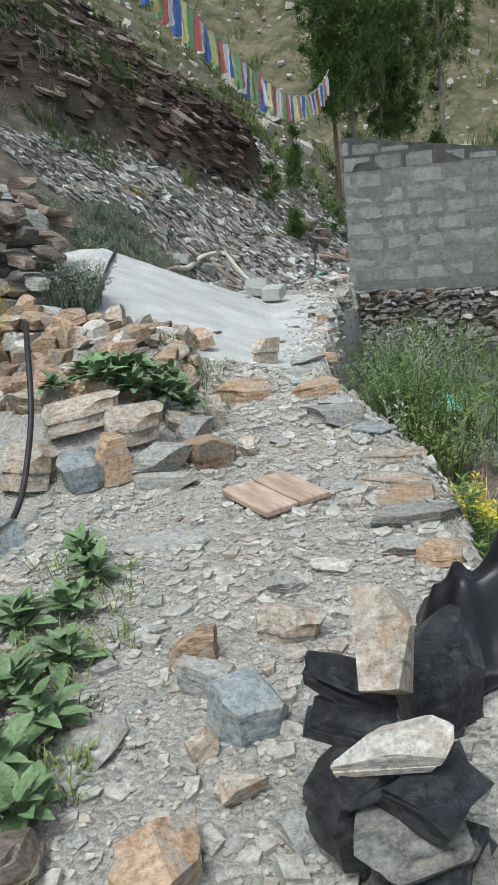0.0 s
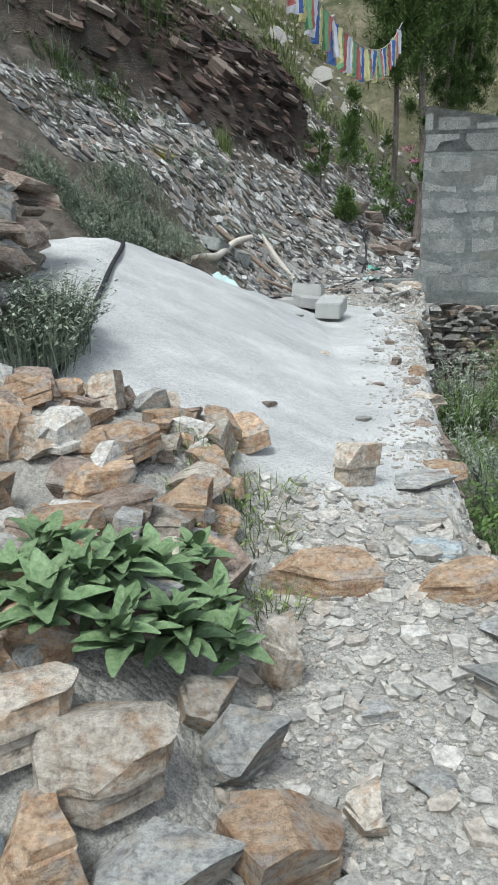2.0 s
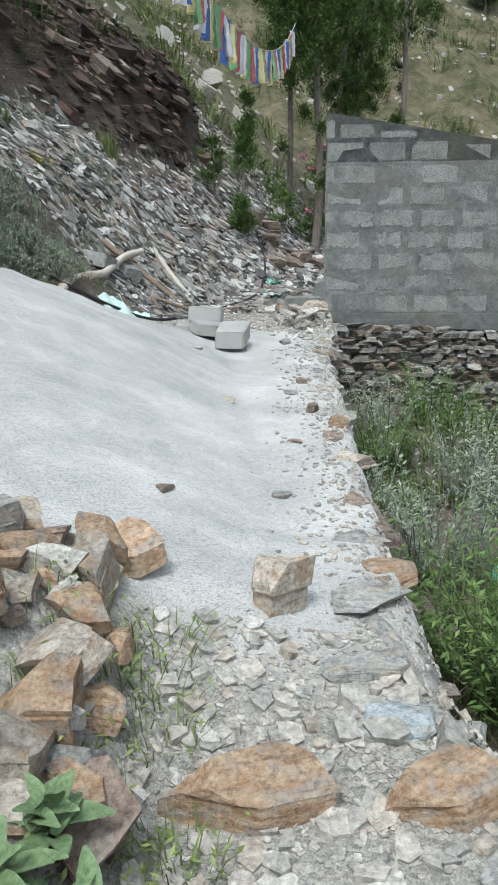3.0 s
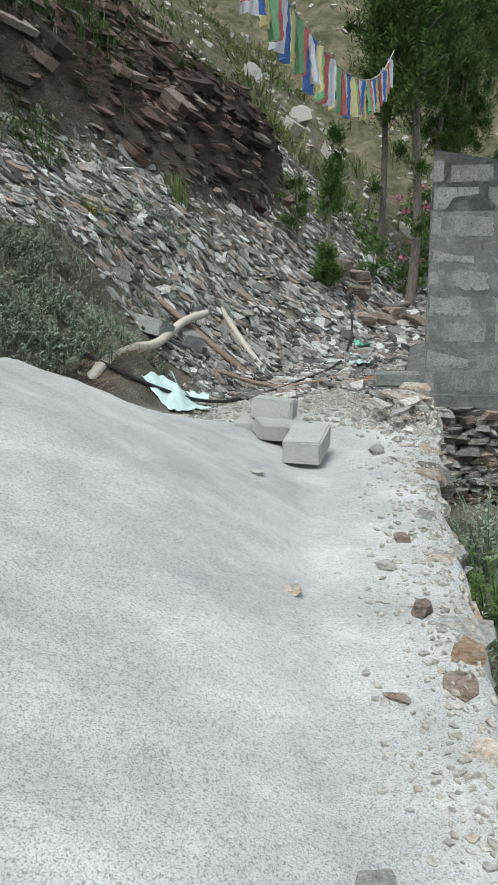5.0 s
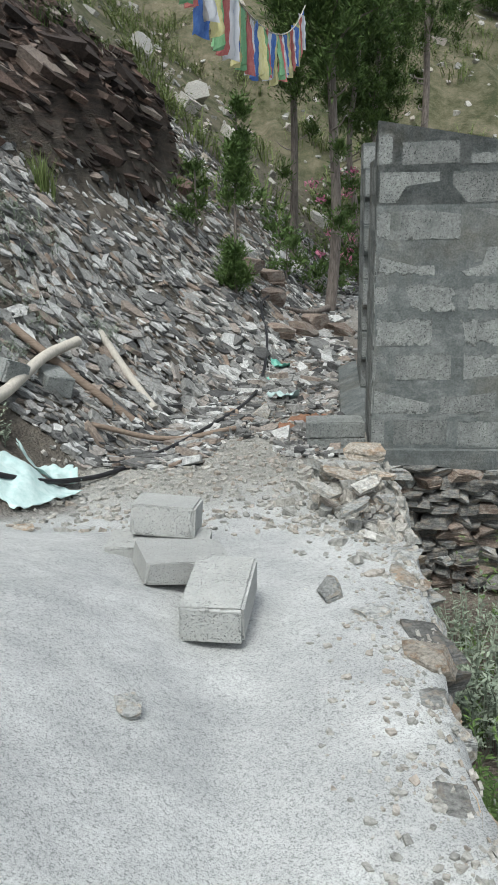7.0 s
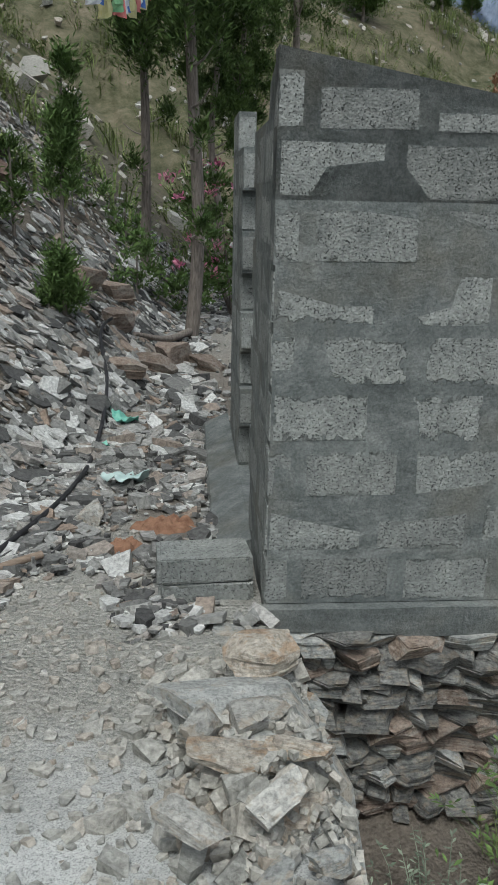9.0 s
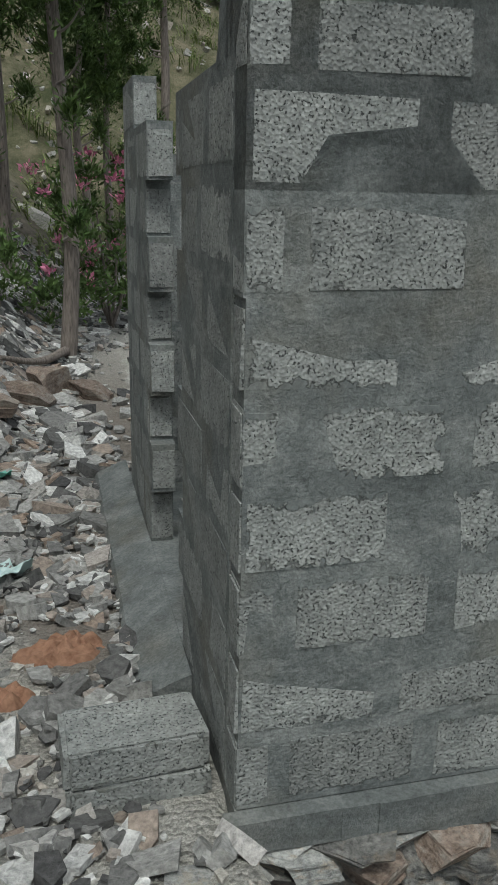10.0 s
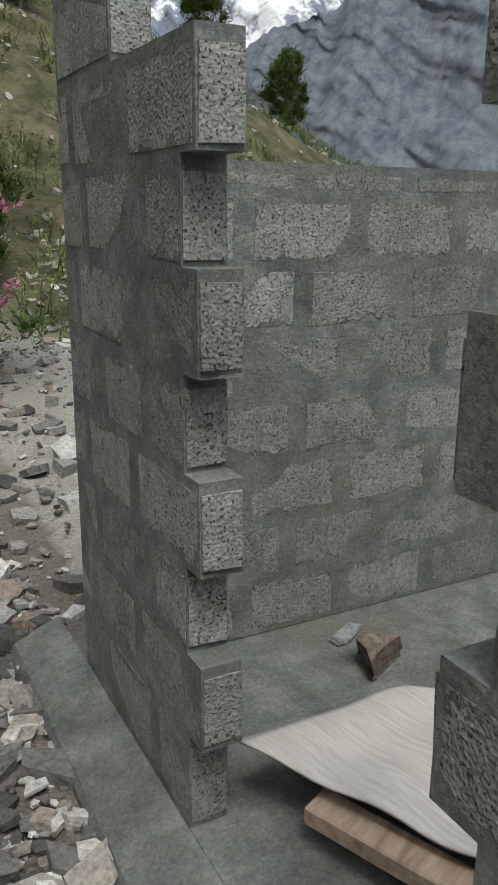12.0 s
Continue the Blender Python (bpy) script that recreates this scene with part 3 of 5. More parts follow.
# the heap of sooty stones and black sheet beside the start
W = "stacked in a sooty heap"
for a in ((0.20, 1.13, 0.30, 0.26, 0.10, "shale", 10, 0.36), (0.21, 1.12, 0.26, 0.22, 0.05, "char", 25, 0.42), (0.19, 1.15, 0.28, 0.24, 0.08, "shale", 40, 0.46), (0.22, 1.16, 0.27, 0.22, 0.07, "char", 75, 0.52), (0.08, 1.22, 0.20, 0.16, 0.20, "char", 20, 0.48)):
    stone(*a[:6], rz=a[6], z=a[7], where=W)
stone(0.155, 1.18, 0.23, 0.13, 0.06, "pale", 22, 0.585, 6, -8, where=W)
stone(0.085, 1.32, 0.19, 0.10, 0.045, "char", -25, 0.66, 0, 18, where=W)
stone(0.10, 1.27, 0.18, 0.11, 0.06, "char", -15, 0.60, 0, 8, where=W)
stone(0.175, 1.33, 0.13, 0.17, 0.20, "tan", 12, 0.72, -38, 14, where=W)
stone(0.33, 1.62, 0.2, 0.2, 0.24, "char", 10, 0.46, where=W)
stone(0.28, 1.56, 0.2, 0.2, 0.2, "char", 60, 0.46, where=W)


def sheet_object(name, cx, cy, w, h, zfun, mat, n=34, thick=0.006, rz=0.0):
    verts, faces = [], []
    c, s = math.cos(radians(rz)), math.sin(radians(rz))
    for j in range(n + 1):
        for i in range(n + 1):
            a, b = (i / n - 0.5), (j / n - 0.5)
            x, y = a * w * (1 + 0.12 * noise.noise(Vector((b * 5, 3, cx)))), b * h * (1 + 0.12 * noise.noise(Vector((a * 5, 7, cy))))
            px, py = cx + x * c - y * s, cy + x * s + y * c
            verts.append((px, py, zfun(px, py, a, b)))
    for j in range(n):
        for i in range(n):
            faces.append((j * (n + 1) + i, j * (n + 1) + i + 1, (j + 1) * (n + 1) + i + 1, (j + 1) * (n + 1) + i))
    ob = mesh_object(name, verts, faces, mat, True)
    md = ob.modifiers.new("thickness", "SOLIDIFY")
    md.thickness = thick
    return ob


def tarp_z(x, y, a, b):
    hump = 0.31 * math.exp(-((a / 0.42) ** 2 + ((b - 0.05) / 0.4) ** 2) * 1.3)
    folds = 0.07 * noise.noise(Vector((x * 7, y * 4, 0))) + 0.03 * noise.noise(Vector((x * 19, y * 13, 4)))
    return max(G(x, y) + 0.01, 0.34 + hump + folds * 2.2)


tagged(sheet_object("plastic_sheet", 0.60, 1.90, 0.62, 0.36, tarp_z, M_TARP, rz=18), "crumpled black plastic sheet draped over stones", "plastic sheet")

# single stones along the walk
for a in (
    (-0.15, 4.50, 0.42, 0.15, 0.13, "rust", 6), (0.26, 4.47, 0.34, 0.16, 0.10, "rust", 12), (0.24, 4.72, 0.27, 0.17, 0.035, "blue", 20), (0.22, 4.93, 0.26, 0.16, 0.04, "slate", 14),
    (0.27, 5.25, 0.26, 0.22, 0.05, "slate", 4), (0.00, 5.22, 0.19, 0.18, 0.17, "tan", 30), (0.36, 3.98, 0.40, 0.22, 0.09, "slate", 12), (0.40, 4.26, 0.27, 0.2, 0.03, "slate", -20), (0.50, 3.75, 0.22, 0.22, 0.03, "blue", 40),
    (-0.27, 4.08, 0.16, 0.13, 0.20, "tan", 70), (-0.28, 3.52, 0.30, 0.26, 0.17, "rust", -28), (-0.38, 3.72, 0.21, 0.18, 0.15, "slate", 20), (-0.62, 3.56, 0.27, 0.21, 0.16, "tan", 10),
    (-0.52, 3.42, 0.30, 0.2, 0.13, "slate", 14), (-0.46, 3.30, 0.28, 0.14, 0.07, "slate", -6), (-0.70, 3.40, 0.17, 0.18, 0.2, "rust", 40), (-0.86, 3.58, 0.36, 0.2, 0.15, "tan", 12), (-0.85, 3.36, 0.24, 0.19, 0.17, "blue", 5), (-1.08, 3.40, 0.24, 0.2, 0.2, "tan", 0),
    (-0.10, 3.62, 0.13, 0.11, 0.09, "tan", 50), (-0.05, 3.95, 0.12, 0.1, 0.04, "slate", 20), (0.05, 3.72, 0.12, 0.11, 0.03, "slate", 60),
    (-0.12, 1.62, 0.20, 0.16, 0.14, "blue", 25), (0.0, 2.02, 0.19, 0.12, 0.10, "tan", -18), (-0.25, 1.92, 0.15, 0.1, 0.1, "rust", 15), (-0.48, 1.60, 0.17, 0.17, 0.04, "pale", 35), (-0.28, 1.20, 0.20, 0.26, 0.12, "rust", -8),
    (-0.62, 1.22, 0.22, 0.2, 0.1, "brown", 12), (-0.21, 1.78, 0.17, 0.12, 0.1, "slate", -15), (-0.14, 1.42, 0.12, 0.1, 0.06, "tan", 20), (-0.22, 1.55, 0.11, 0.08, 0.06, "tan", 70), (0.05, 1.62, 0.12, 0.12, 0.03, "slate", 10), (0.02, 1.42, 0.1, 0.14, 0.03, "slate", 15), (-0.02, 1.28, 0.1, 0.1, 0.05, "slate", 15),
    (0.52, 3.38, 0.34, 0.13, 0.05, "tan", 6), (0.46, 3.12, 0.30, 0.14, 0.05, "tan", -8), (0.50, 2.90, 0.32, 0.14, 0.06, "rust", 8), (0.28, 3.10, 0.17, 0.15, 0.03, "slate", 40), (0.48, 2.70, 0.36, 0.14, 0.06, "slate", 4), (0.42, 2.48, 0.22, 0.18, 0.05, "slate", 30), (0.52, 2.42, 0.2, 0.15, 0.06, "rust", 0),
    (-1.15, 2.85, 0.36, 0.3, 0.14, "blue", 10), (-0.40, 2.75, 0.34, 0.3, 0.02, "slate", 25), (0.16, 2.40, 0.15, 0.1, 0.04, "pale", -10), (0.0, 2.30, 0.13, 0.1, 0.04, "slate", 10),
):
    stone(*a[:6], rz=a[6], tx=rng.uniform(-9, 9) * (a[4] > 0.08), ty=rng.uniform(-9, 9) * (a[4] > 0.08))
# stones on the sand and at its far end
for a in ((0.55, 6.95, 0.12, 0.1, 0.06, "rust", 10), (0.47, 7.25, 0.10, 0.08, 0.05, "brown", 40), (0.40, 7.6, 0.09, 0.07, 0.03, "slate", 40), (0.30, 6.75, 0.08, 0.07, 0.02, "brown", 0), (0.52, 7.9, 0.09, 0.08, 0.04, "brown", 70), (0.02, 7.3, 0.1, 0.09, 0.02, "tan", 30), (-0.10, 8.5, 0.08, 0.12, 0.02, "slate", 20), (0.14, 6.1, 0.1, 0.06, 0.02, "slate", 10), (-0.32, 5.85, 0.09, 0.06, 0.02, "brown", 60), (0.62, 9.35, 0.1, 0.2, 0.03, "slate", -20), (0.74, 9.15, 0.18, 0.08, 0.03, "slate", 10), (-0.62, 10.0, 0.12, 0.09, 0.02, "tan", 20)):
    stone(*a[:6], rz=a[6], where="half buried in pale sand")

# rubble heap at the wall's corner
for a in ((0.92, 10.35, 0.34, 0.2, 0.05, 5), (0.78, 10.18, 0.28, 0.22, 0.05, -20), (1.02, 10.55, 0.36, 0.24, 0.07, 25), (0.98, 10.2, 0.26, 0.16, 0.05, 30), (0.86, 9.95, 0.3, 0.14, 0.03, 35), (1.12, 10.86, 0.38, 0.32, 0.12, 10), (1.02, 10.0, 0.16, 0.1, 0.05, 0), (0.86, 10.5, 0.2, 0.16, 0.12, 50), (1.08, 10.35, 0.26, 0.14, 0.05, -15)):
    stone(a[0], a[1], a[2] * 0.72, a[3] * 0.55, a[4] * 0.8, rng.choice(("tan", "slate", "pale")), rz=a[5], tx=rng.uniform(-14, 14), ty=rng.uniform(-14, 14), z=G(a[0], a[1]) + 0.11 + rng.uniform(0, 0.06), where="in a dusty rubble heap", group="rubble heap")
stone(1.06, 10.58, 0.52, 0.66, 0.34, "slate", 18, 0.385, 4, 6, where="caked with dust at the wall's corner", var=2)
stone(0.94, 10.30, 0.40, 0.42, 0.2, "tan", -30, 0.42, -6, -4, where="caked with dust at the wall's corner", var=4)

# piled bank of orange and brown stones
for i in range(190):
    x, y = rng.uniform(-1.55, -0.42), rng.uniform(3.75, 5.25)
    if x > -0.75 and y < 4.3 and rng.random() < 0.7:
        continue
    s = rng.uniform(0.09, 0.26)
    stone(x, y, s, s * rng.uniform(0.6, 0.9), s * rng.uniform(0.35, 0.7), rng.choice(("rust", "rust", "tan", "brown", "rust", "pale", "slate")), rng.uniform(0, 360), tx=rng.uniform(-18, 18), ty=rng.uniform(-18, 18), where="piled beside the path", group="piled bank", sink=0.05)

# outcrop of broken layered rock at the left
outcrop = tagged(new("rock_outcrop"), "reddish grey layered rock outcrop above the sand", "rock outcrop")
for i in range(120):
    f = rng.random()
    y = rng.uniform(5.4, 7.0)
    x = -1.42 - 0.9 * rng.random() - 0.1 * (y - 6) 
    z = 0.95 + 0.95 * f
    x -= 0.25 * f * rng.random()
    s = rng.uniform(0.16, 0.42)
    stone(x, y, s, s * rng.uniform(0.5, 0.9), s * rng.uniform(0.18, 0.4), rng.choice(("brown", "brown", "slate", "shale", "brown")), rng.uniform(-50, 50), z=z, tx=rng.uniform(-12, 12), ty=rng.uniform(-5, 22), parent=outcrop)

# ---------------------------------------------------------------- dry-stone work: foundation and path edge
foundation = tagged(new("wall_foundation"), "dry-stone foundation of grey slate under the block wall", "foundation", kind="structure")
z = -0.78
while z < 0.27:
    hgt = rng.uniform(0.03, 0.062)
    u = -0.06 + rng.uniform(0, 0.1)
    while u < 2.6:
        ln = rng.uniform(0.1, 0.28)
        p = room(u + ln / 2, -0.01 + rng.uniform(-0.03, 0.02), z + hgt / 2)
        if p.z < 0.29 - 0.05 * u:
            stone(p.x, p.y, ln * 1.04, 0.2, hgt * 1.35, rng.choice(("shale", "shale", "shale", "brown", "slate")), YAW + rng.uniform(-6, 6), z=p.z, parent=foundation, tx=rng.uniform(-4, 4), ty=rng.uniform(-4, 4))
        u += ln * 0.85
    z += hgt
edging = tagged(new("path_edging"), "dry-stone edge of layered slabs holding up the path", "path edging", kind="structure")
y = 4.2
while y < 11.3:
    ln = rng.uniform(0.09, 0.2)
    x = edge_x(y)
    top = G(x - 0.25, y)
    for lay in range(6):
        kind = rng.choice(("rust", "brown", "slate", "brown", "tan", "blue")) if y < 7 else rng.choice(("slate", "tan", "shale", "slate"))
        stone(x - rng.uniform(0.02, 0.1) + 0.02 * (lay > 0), y, rng.uniform(0.12, 0.24), ln * 1.25, rng.uniform(0.04, 0.085), kind, rng.uniform(-25, 35), z=top - 0.032 - lay * 0.07 + rng.uniform(-0.02, 0.015), tx=rng.uniform(-6, 6), ty=rng.uniform(-6, 8), parent=edging)
    y += ln


# ---------------------------------------------------------------- loose plates, chips and gravel


def slope_tilt(x, y):
    h = 0.12
    return (land(x, y + h, False)[0] - land(x, y - h, False)[0]) / (2 * h), (land(x + h, y, False)[0] - land(x - h, y, False)[0]) / (2 * h)


def plates(name, label, spots, mat, category, aspect=(0.45, 0.95), beds=None):
    """spots: (x, y, z, size, thickness, rz, tx, ty). One joined mesh of broken plates."""
    verts, faces = [], []
    for x, y, z, s, t, rz, tx, ty in spots:
        gy, gx = slope_tilt(x, y) if beds is None else (0, 0)
        m = Matrix.Translation((x, y, z)) @ beds @ pose(0, 0, 0, tx, ty, rz) if beds is not None else Matrix.Translation((x, y, z)) @ Vector((0, 0, 1)).rotation_difference(Vector((-gx, -gy, 1.0))).to_matrix().to_4x4() @ pose(0, 0, 0, 0, 0, rz) @ pose(0, 0, 0, tx, ty, 0)
        n = rng.randint(4, 6)
        base = len(verts)
        asp = rng.uniform(*aspect)
        ring = [(0.5 * s * math.cos(6.283 * (i + rng.uniform(-0.3, 0.3)) / n), 0.5 * s * asp * math.sin(6.283 * (i + rng.uniform(-0.3, 0.3)) / n)) for i in range(n)]
        for zz, k in ((-t / 2, 0.92), (t / 2, 1.0)):
            for a, b in ring:
                verts.append(tuple(m @ Vector((a * k, b * k, zz + rng.uniform(-0.15, 0.15) * t))))
        faces.append(tuple(base + n + i for i in range(n)))
        faces.append(tuple(base + n - 1 - i for i in range(n)))
        for i in range(n):
            j = (i + 1) % n
            faces.append((base + i, base + j, base + n + j, base + n + i))
    ob = mesh_object(name, verts, faces, mat)
    return tagged(ob, label, category, kind="stuff")


spots = []
tries = 0
while len(spots) < 19000 and tries < 60000:
    tries += 1
    d, e = rng.uniform(-0.5, 4.6), rng.uniform(-0.3, 11.5)
    x, y = FOOT[0] + UP[0] * d + ALONG[0] * e, FOOT[1] + UP[1] * d + ALONG[1] * e
    c = crag_amount(d, e)
    if c > 0.2 or (d > 3 and e < 7):
        continue
    soil = sm((d - 0.8) / 0.5) * sm((2.3 - d) / 0.6) * sm((e - 3.2) / 1.2)
    if rng.random() < soil * 0.72 or (e < 0.9 and d < 1.6):
        continue
    u, v = uv(x, y)
    if u > -0.2 and -0.2 < v < 3.0:
        continue
    s = rng.uniform(0.045, 0.12) if rng.random() < 0.8 else rng.uniform(0.12, 0.27)
    if d > 2.4 or e > 8.5:
        s *= 0.75
    spots.append((x, y, G(x, y) + rng.uniform(0.0, 0.035), s, s * rng.uniform(0.08, 0.2), rng.gauss(190, 26), rng.gauss(0, 12), rng.gauss(-6, 10)))
plates("scree", "loose grey slate scree covering the slope", spots, M_SCREE, "scree", (0.25, 0.7))

spots = []
while len(spots) < 7500:
    x, y = (rng.uniform(0.2, 2.0), rng.uniform(11.3, 17.5)) if rng.random() < 0.65 else (rng.uniform(1.2, 7.0), rng.uniform(14.4, 25))
    u, v = uv(x, y)
    d, e = slope_de(x, y)
    if (u > -0.17 and v < 3.0 and v > -0.1) or d > 0.2 or (x < 0.75 and y < 12.0) or math.hypot(x - 1.13, y - 12.5) < 0.2 or math.hypot(x - 0.9, y - 12.26) < 0.14:
        continue
    s = rng.uniform(0.012, 0.06) if rng.random() < 0.76 else rng.uniform(0.06, 0.17)
    if 0.2 < x and y > 13.0 and rng.random() < 0.3:
        s *= 1.5
    spots.append((x, y, G(x, y) + rng.uniform(0.0, 0.03), s, s * rng.uniform(0.12, 0.4), rng.uniform(0, 360), rng.gauss(0, 14), rng.gauss(0, 14)))
plates("rubble", "broken slate and gravel beside the room", spots, M_SCREE, "rubble")

spots = []
while len(spots) < 14000:
    y = 0.5 + 4.6 * rng.random() ** 0.8
    x = rng.uniform(-1.0, edge_x(y) + 0.02)
    if x < -0.4 and y > 3.4:
        continue
    s = rng.uniform(0.008, 0.026) if rng.random() < 0.9 else rng.uniform(0.026, 0.08)
    if x > 0.15 + 0.2 * noise.noise(Vector((x * 2, y * 2, 0))) and rng.random() < 0.25:
        s *= 1.5
    spots.append((x, y, G(x, y) + s * 0.06, s, s * rng.uniform(0.15, 0.4), rng.uniform(0, 360), rng.gauss(0, 9), rng.gauss(0, 9)))
for i in range(1500):
    y = rng.uniform(5, 11.2)
    x = edge_x(y) - abs(rng.gauss(0, 0.16))
    s = rng.uniform(0.008, 0.036)
    spots.append((x, y, G(x, y) + s * 0.05, s, s * 0.35, rng.uniform(0, 360), rng.gauss(0, 12), rng.gauss(0, 12)))
for i in range(1400):
    x, y = rng.uniform(-0.7, 1.0), rng.uniform(10.0, 12.6)
    s = rng.uniform(0.012, 0.06)
    spots.append((x, y, G(x, y) + s * 0.05, s, s * 0.4, rng.uniform(0, 360), rng.gauss(0, 12), rng.gauss(0, 12)))
plates("path_gravel", "small stone chips strewn over the path", spots, M_CHIPS, "gravel")

spots = []
while len(spots) < 900:
    x, y = rng.gauss(0.98, 0.17), rng.gauss(10.4, 0.36)
    if x < edge_x(y) + 0.02:
        s = rng.uniform(0.012, 0.05) if rng.random() < 0.85 else rng.uniform(0.05, 0.11)
        heap = 0.14 * math.exp(-((x - 1.0) / 0.2) ** 2 - ((y - 10.42) / 0.3) ** 2)
        spots.append((x, y, G(x, y) + heap * rng.uniform(0.2, 1.15), s, s * rng.uniform(0.3, 0.6), rng.uniform(0, 360), rng.gauss(0, 18), rng.gauss(0, 18)))
plates("rubble_grit", "dusty grey grit over the rubble heap", spots, M_CHIPS, "rubble")

BX = Vector((0.83, 0.12, -0.52)).normalized()
BZ = BX.cross(Vector((0.1, 1.0, 0.25))).normalized()
BZ = BZ if BZ.z > 0 else -BZ
BEDS = Matrix((BX, BZ.cross(BX), BZ)).transposed().to_4x4()
spots = []
while len(spots) < 8500:
    d, e = rng.uniform(1.6, 7.5), rng.uniform(-1.0, 8.1)
    c = crag_amount(d, e)
    if c < 0.15:
        continue
    x, y = FOOT[0] + UP[0] * d + ALONG[0] * e, FOOT[1] + UP[1] * d + ALONG[1] * e
    s = rng.uniform(0.07, 0.24) if rng.random() < 0.86 else rng.uniform(0.24, 0.6)
    spots.append((x, y, G(x, y) + rng.uniform(-0.07, 0.03), s, s * rng.uniform(0.08, 0.2), rng.gauss(0, 22), rng.gauss(0, 10), rng.gauss(0, 10)))
plates("crag_rocks", "dark red-brown layered rock of the crag", spots, M_CRAGS, "crag", (0.3, 0.6), BEDS)

spots = []
for i in range(2600):
    x, y = rng.uniform(-9, 28), rng.uniform(20, 55)
    s = rng.uniform(0.1, 0.3) if rng.random() < 0.95 else rng.uniform(0.3, 0.8)
    spots.append((x, y, G(x, y) + s * 0.05, s, s * rng.uniform(0.3, 0.6), rng.uniform(0, 360), rng.gauss(0, 15), rng.gauss(0, 15)))
plates("far_boulders", "pale boulders scattered over the far hillside", spots, M_CHIPS, "boulders")

# ---------------------------------------------------------------- loose building blocks and timber


def loose_block(x, y, z, dims, rz, tx=0.0, ty=0.0, label="grey concrete block lying on pale sand"):
    ob = new("concrete_block", rng.choice(LOOSE if "sand" in label or "block under" in label else BLOCKS))
    ob.matrix_basis = pose(x, y, z, tx, ty, rz) @ Matrix.Diagonal((*dims, 1))
    tagged(ob, label, "concrete block", "loose blocks")


loose_block(0.19, 9.16, 0.61, (0.22, 0.36, 0.13), -14, 4, 0)
loose_block(0.07, 9.50, 0.595, (0.34, 0.24, 0.09), 12, 0, 9, "broken grey concrete block lying on pale sand")
loose_block(0.02, 9.82, 0.66, (0.27, 0.22, 0.13), -12, -8, 4)
loose_block(-0.02, 9.72, 0.565, (0.42, 0.2, 0.08), -8, 0, 0, "flat grey concrete block under another block")
p = room(-0.22, 0.235)
loose_block(p.x, p.y, 0.352, (0.385, 0.2, 0.105), YAW + 1, label="grey concrete block stacked beside the wall")
loose_block(p.x - 0.006, p.y + 0.01, 0.459, (0.375, 0.205, 0.105), YAW + 4, label="grey concrete block stacked on another")
loose_block(-1.02, 11.75, G(-1.02, 11.75) + 0.05, (0.22, 0.38, 0.14), 60, 10, 20, "grey concrete block half on the slope")
loose_block(-0.72, 12.05, G(-0.72, 12.05) + 0.05, (0.2, 0.3, 0.14), 30, 10, 15, "grey concrete block half on the slope")

panel = tagged(new("wooden_panel"), "two brown boards joined as a panel on gravel", "wooden panel")
panel.matrix_basis = pose(-0.003, 3.045, 0.412, 2.5, 0, 33)
for off, w in ((-0.083, 0.15), (0.078, 0.15)):
    bm = bmesh.new()
    bmesh.ops.create_cube(bm, size=1.0, matrix=Matrix.Diagonal((w, 0.33, 0.026, 1)))
    bmesh.ops.bevel(bm, geom=bm.edges[:], offset=0.004, segments=1, affect="EDGES")
    b = part("board", bm, M_WOOD, panel)
    b.location = (off, 0.0, 0.0)
bm = bmesh.new()
bmesh.ops.create_cube(bm, size=1.0, matrix=Matrix.Diagonal((0.3, 0.05, 0.02, 1)))
b = part("batten", bm, M_WOOD, panel)
b.location = (0, 0.1, -0.023)


def tube(name, pts, radius, mat, label, category, seg=10, taper=1.0, parent=None):
    cu = bpy.data.curves.new(name, "CURVE")
    cu.dimensions = "3D"
    sp = cu.splines.new("BEZIER")
    sp.bezier_points.add(len(pts) - 1)
    for i, (bp, p) in enumerate(zip(sp.bezier_points, pts)):
        bp.co = p
        bp.handle_left_type = bp.handle_right_type = "AUTO"
        bp.radius = 1 + (taper - 1) * i / max(1, len(pts) - 1)
    cu.bevel_depth, cu.bevel_resolution, cu.resolution_u, cu.use_fill_caps = radius, 3, seg, True
    tmp = bpy.data.objects.new(name, cu)
    scene.collection.objects.link(tmp)
    me = bpy.data.meshes.new_from_object(tmp.evaluated_get(bpy.context.evaluated_depsgraph_get()))
    bpy.data.objects.remove(tmp)
    me.name = name
    me.materials.clear()
    me.materials.append(mat)
    me.polygons.foreach_set("use_smooth", [True] * len(me.polygons))
    ob = new(name, me)
    if parent is not None:
        ob.parent = parent
        return ob
    return tagged(ob, label, category)


def on(x, y, up=0.02):
    return (x, y, G(x, y) + up)


tube("bare_log", [(-1.30, 9.95, 0.72), (-1.19, 10.31, 0.86), (-1.06, 10.95, 0.88), (-0.93, 11.38, 0.85), (-0.86, 11.7, 0.88), (-0.76, 12.05, 0.94), (-0.58, 12.55, 0.96)], 0.043, M_LOG, "pale peeled crooked log leaning on the scree", "log", taper=0.85)
tube("pole", [on(-0.45, 11.75, 0.06), on(0.05, 11.95, 0.06), on(0.52, 12.15, 0.06)], 0.018, M_POLE, "thin weathered pole lying on stones", "pole")
tube("pole", [on(-1.0, 12.35, 0.06), on(-0.55, 12.2, 0.07), on(-0.2, 12.15, 0.05)], 0.03, M_POLE, "thick weathered pole lying in the scree", "pole")
tube("pole", [on(-0.45, 13.0, 0.06), on(-0.2, 12.7, 0.06), on(-0.05, 12.5, 0.05)], 0.03, M_LOG, "short peeled stick lying in the scree", "pole")
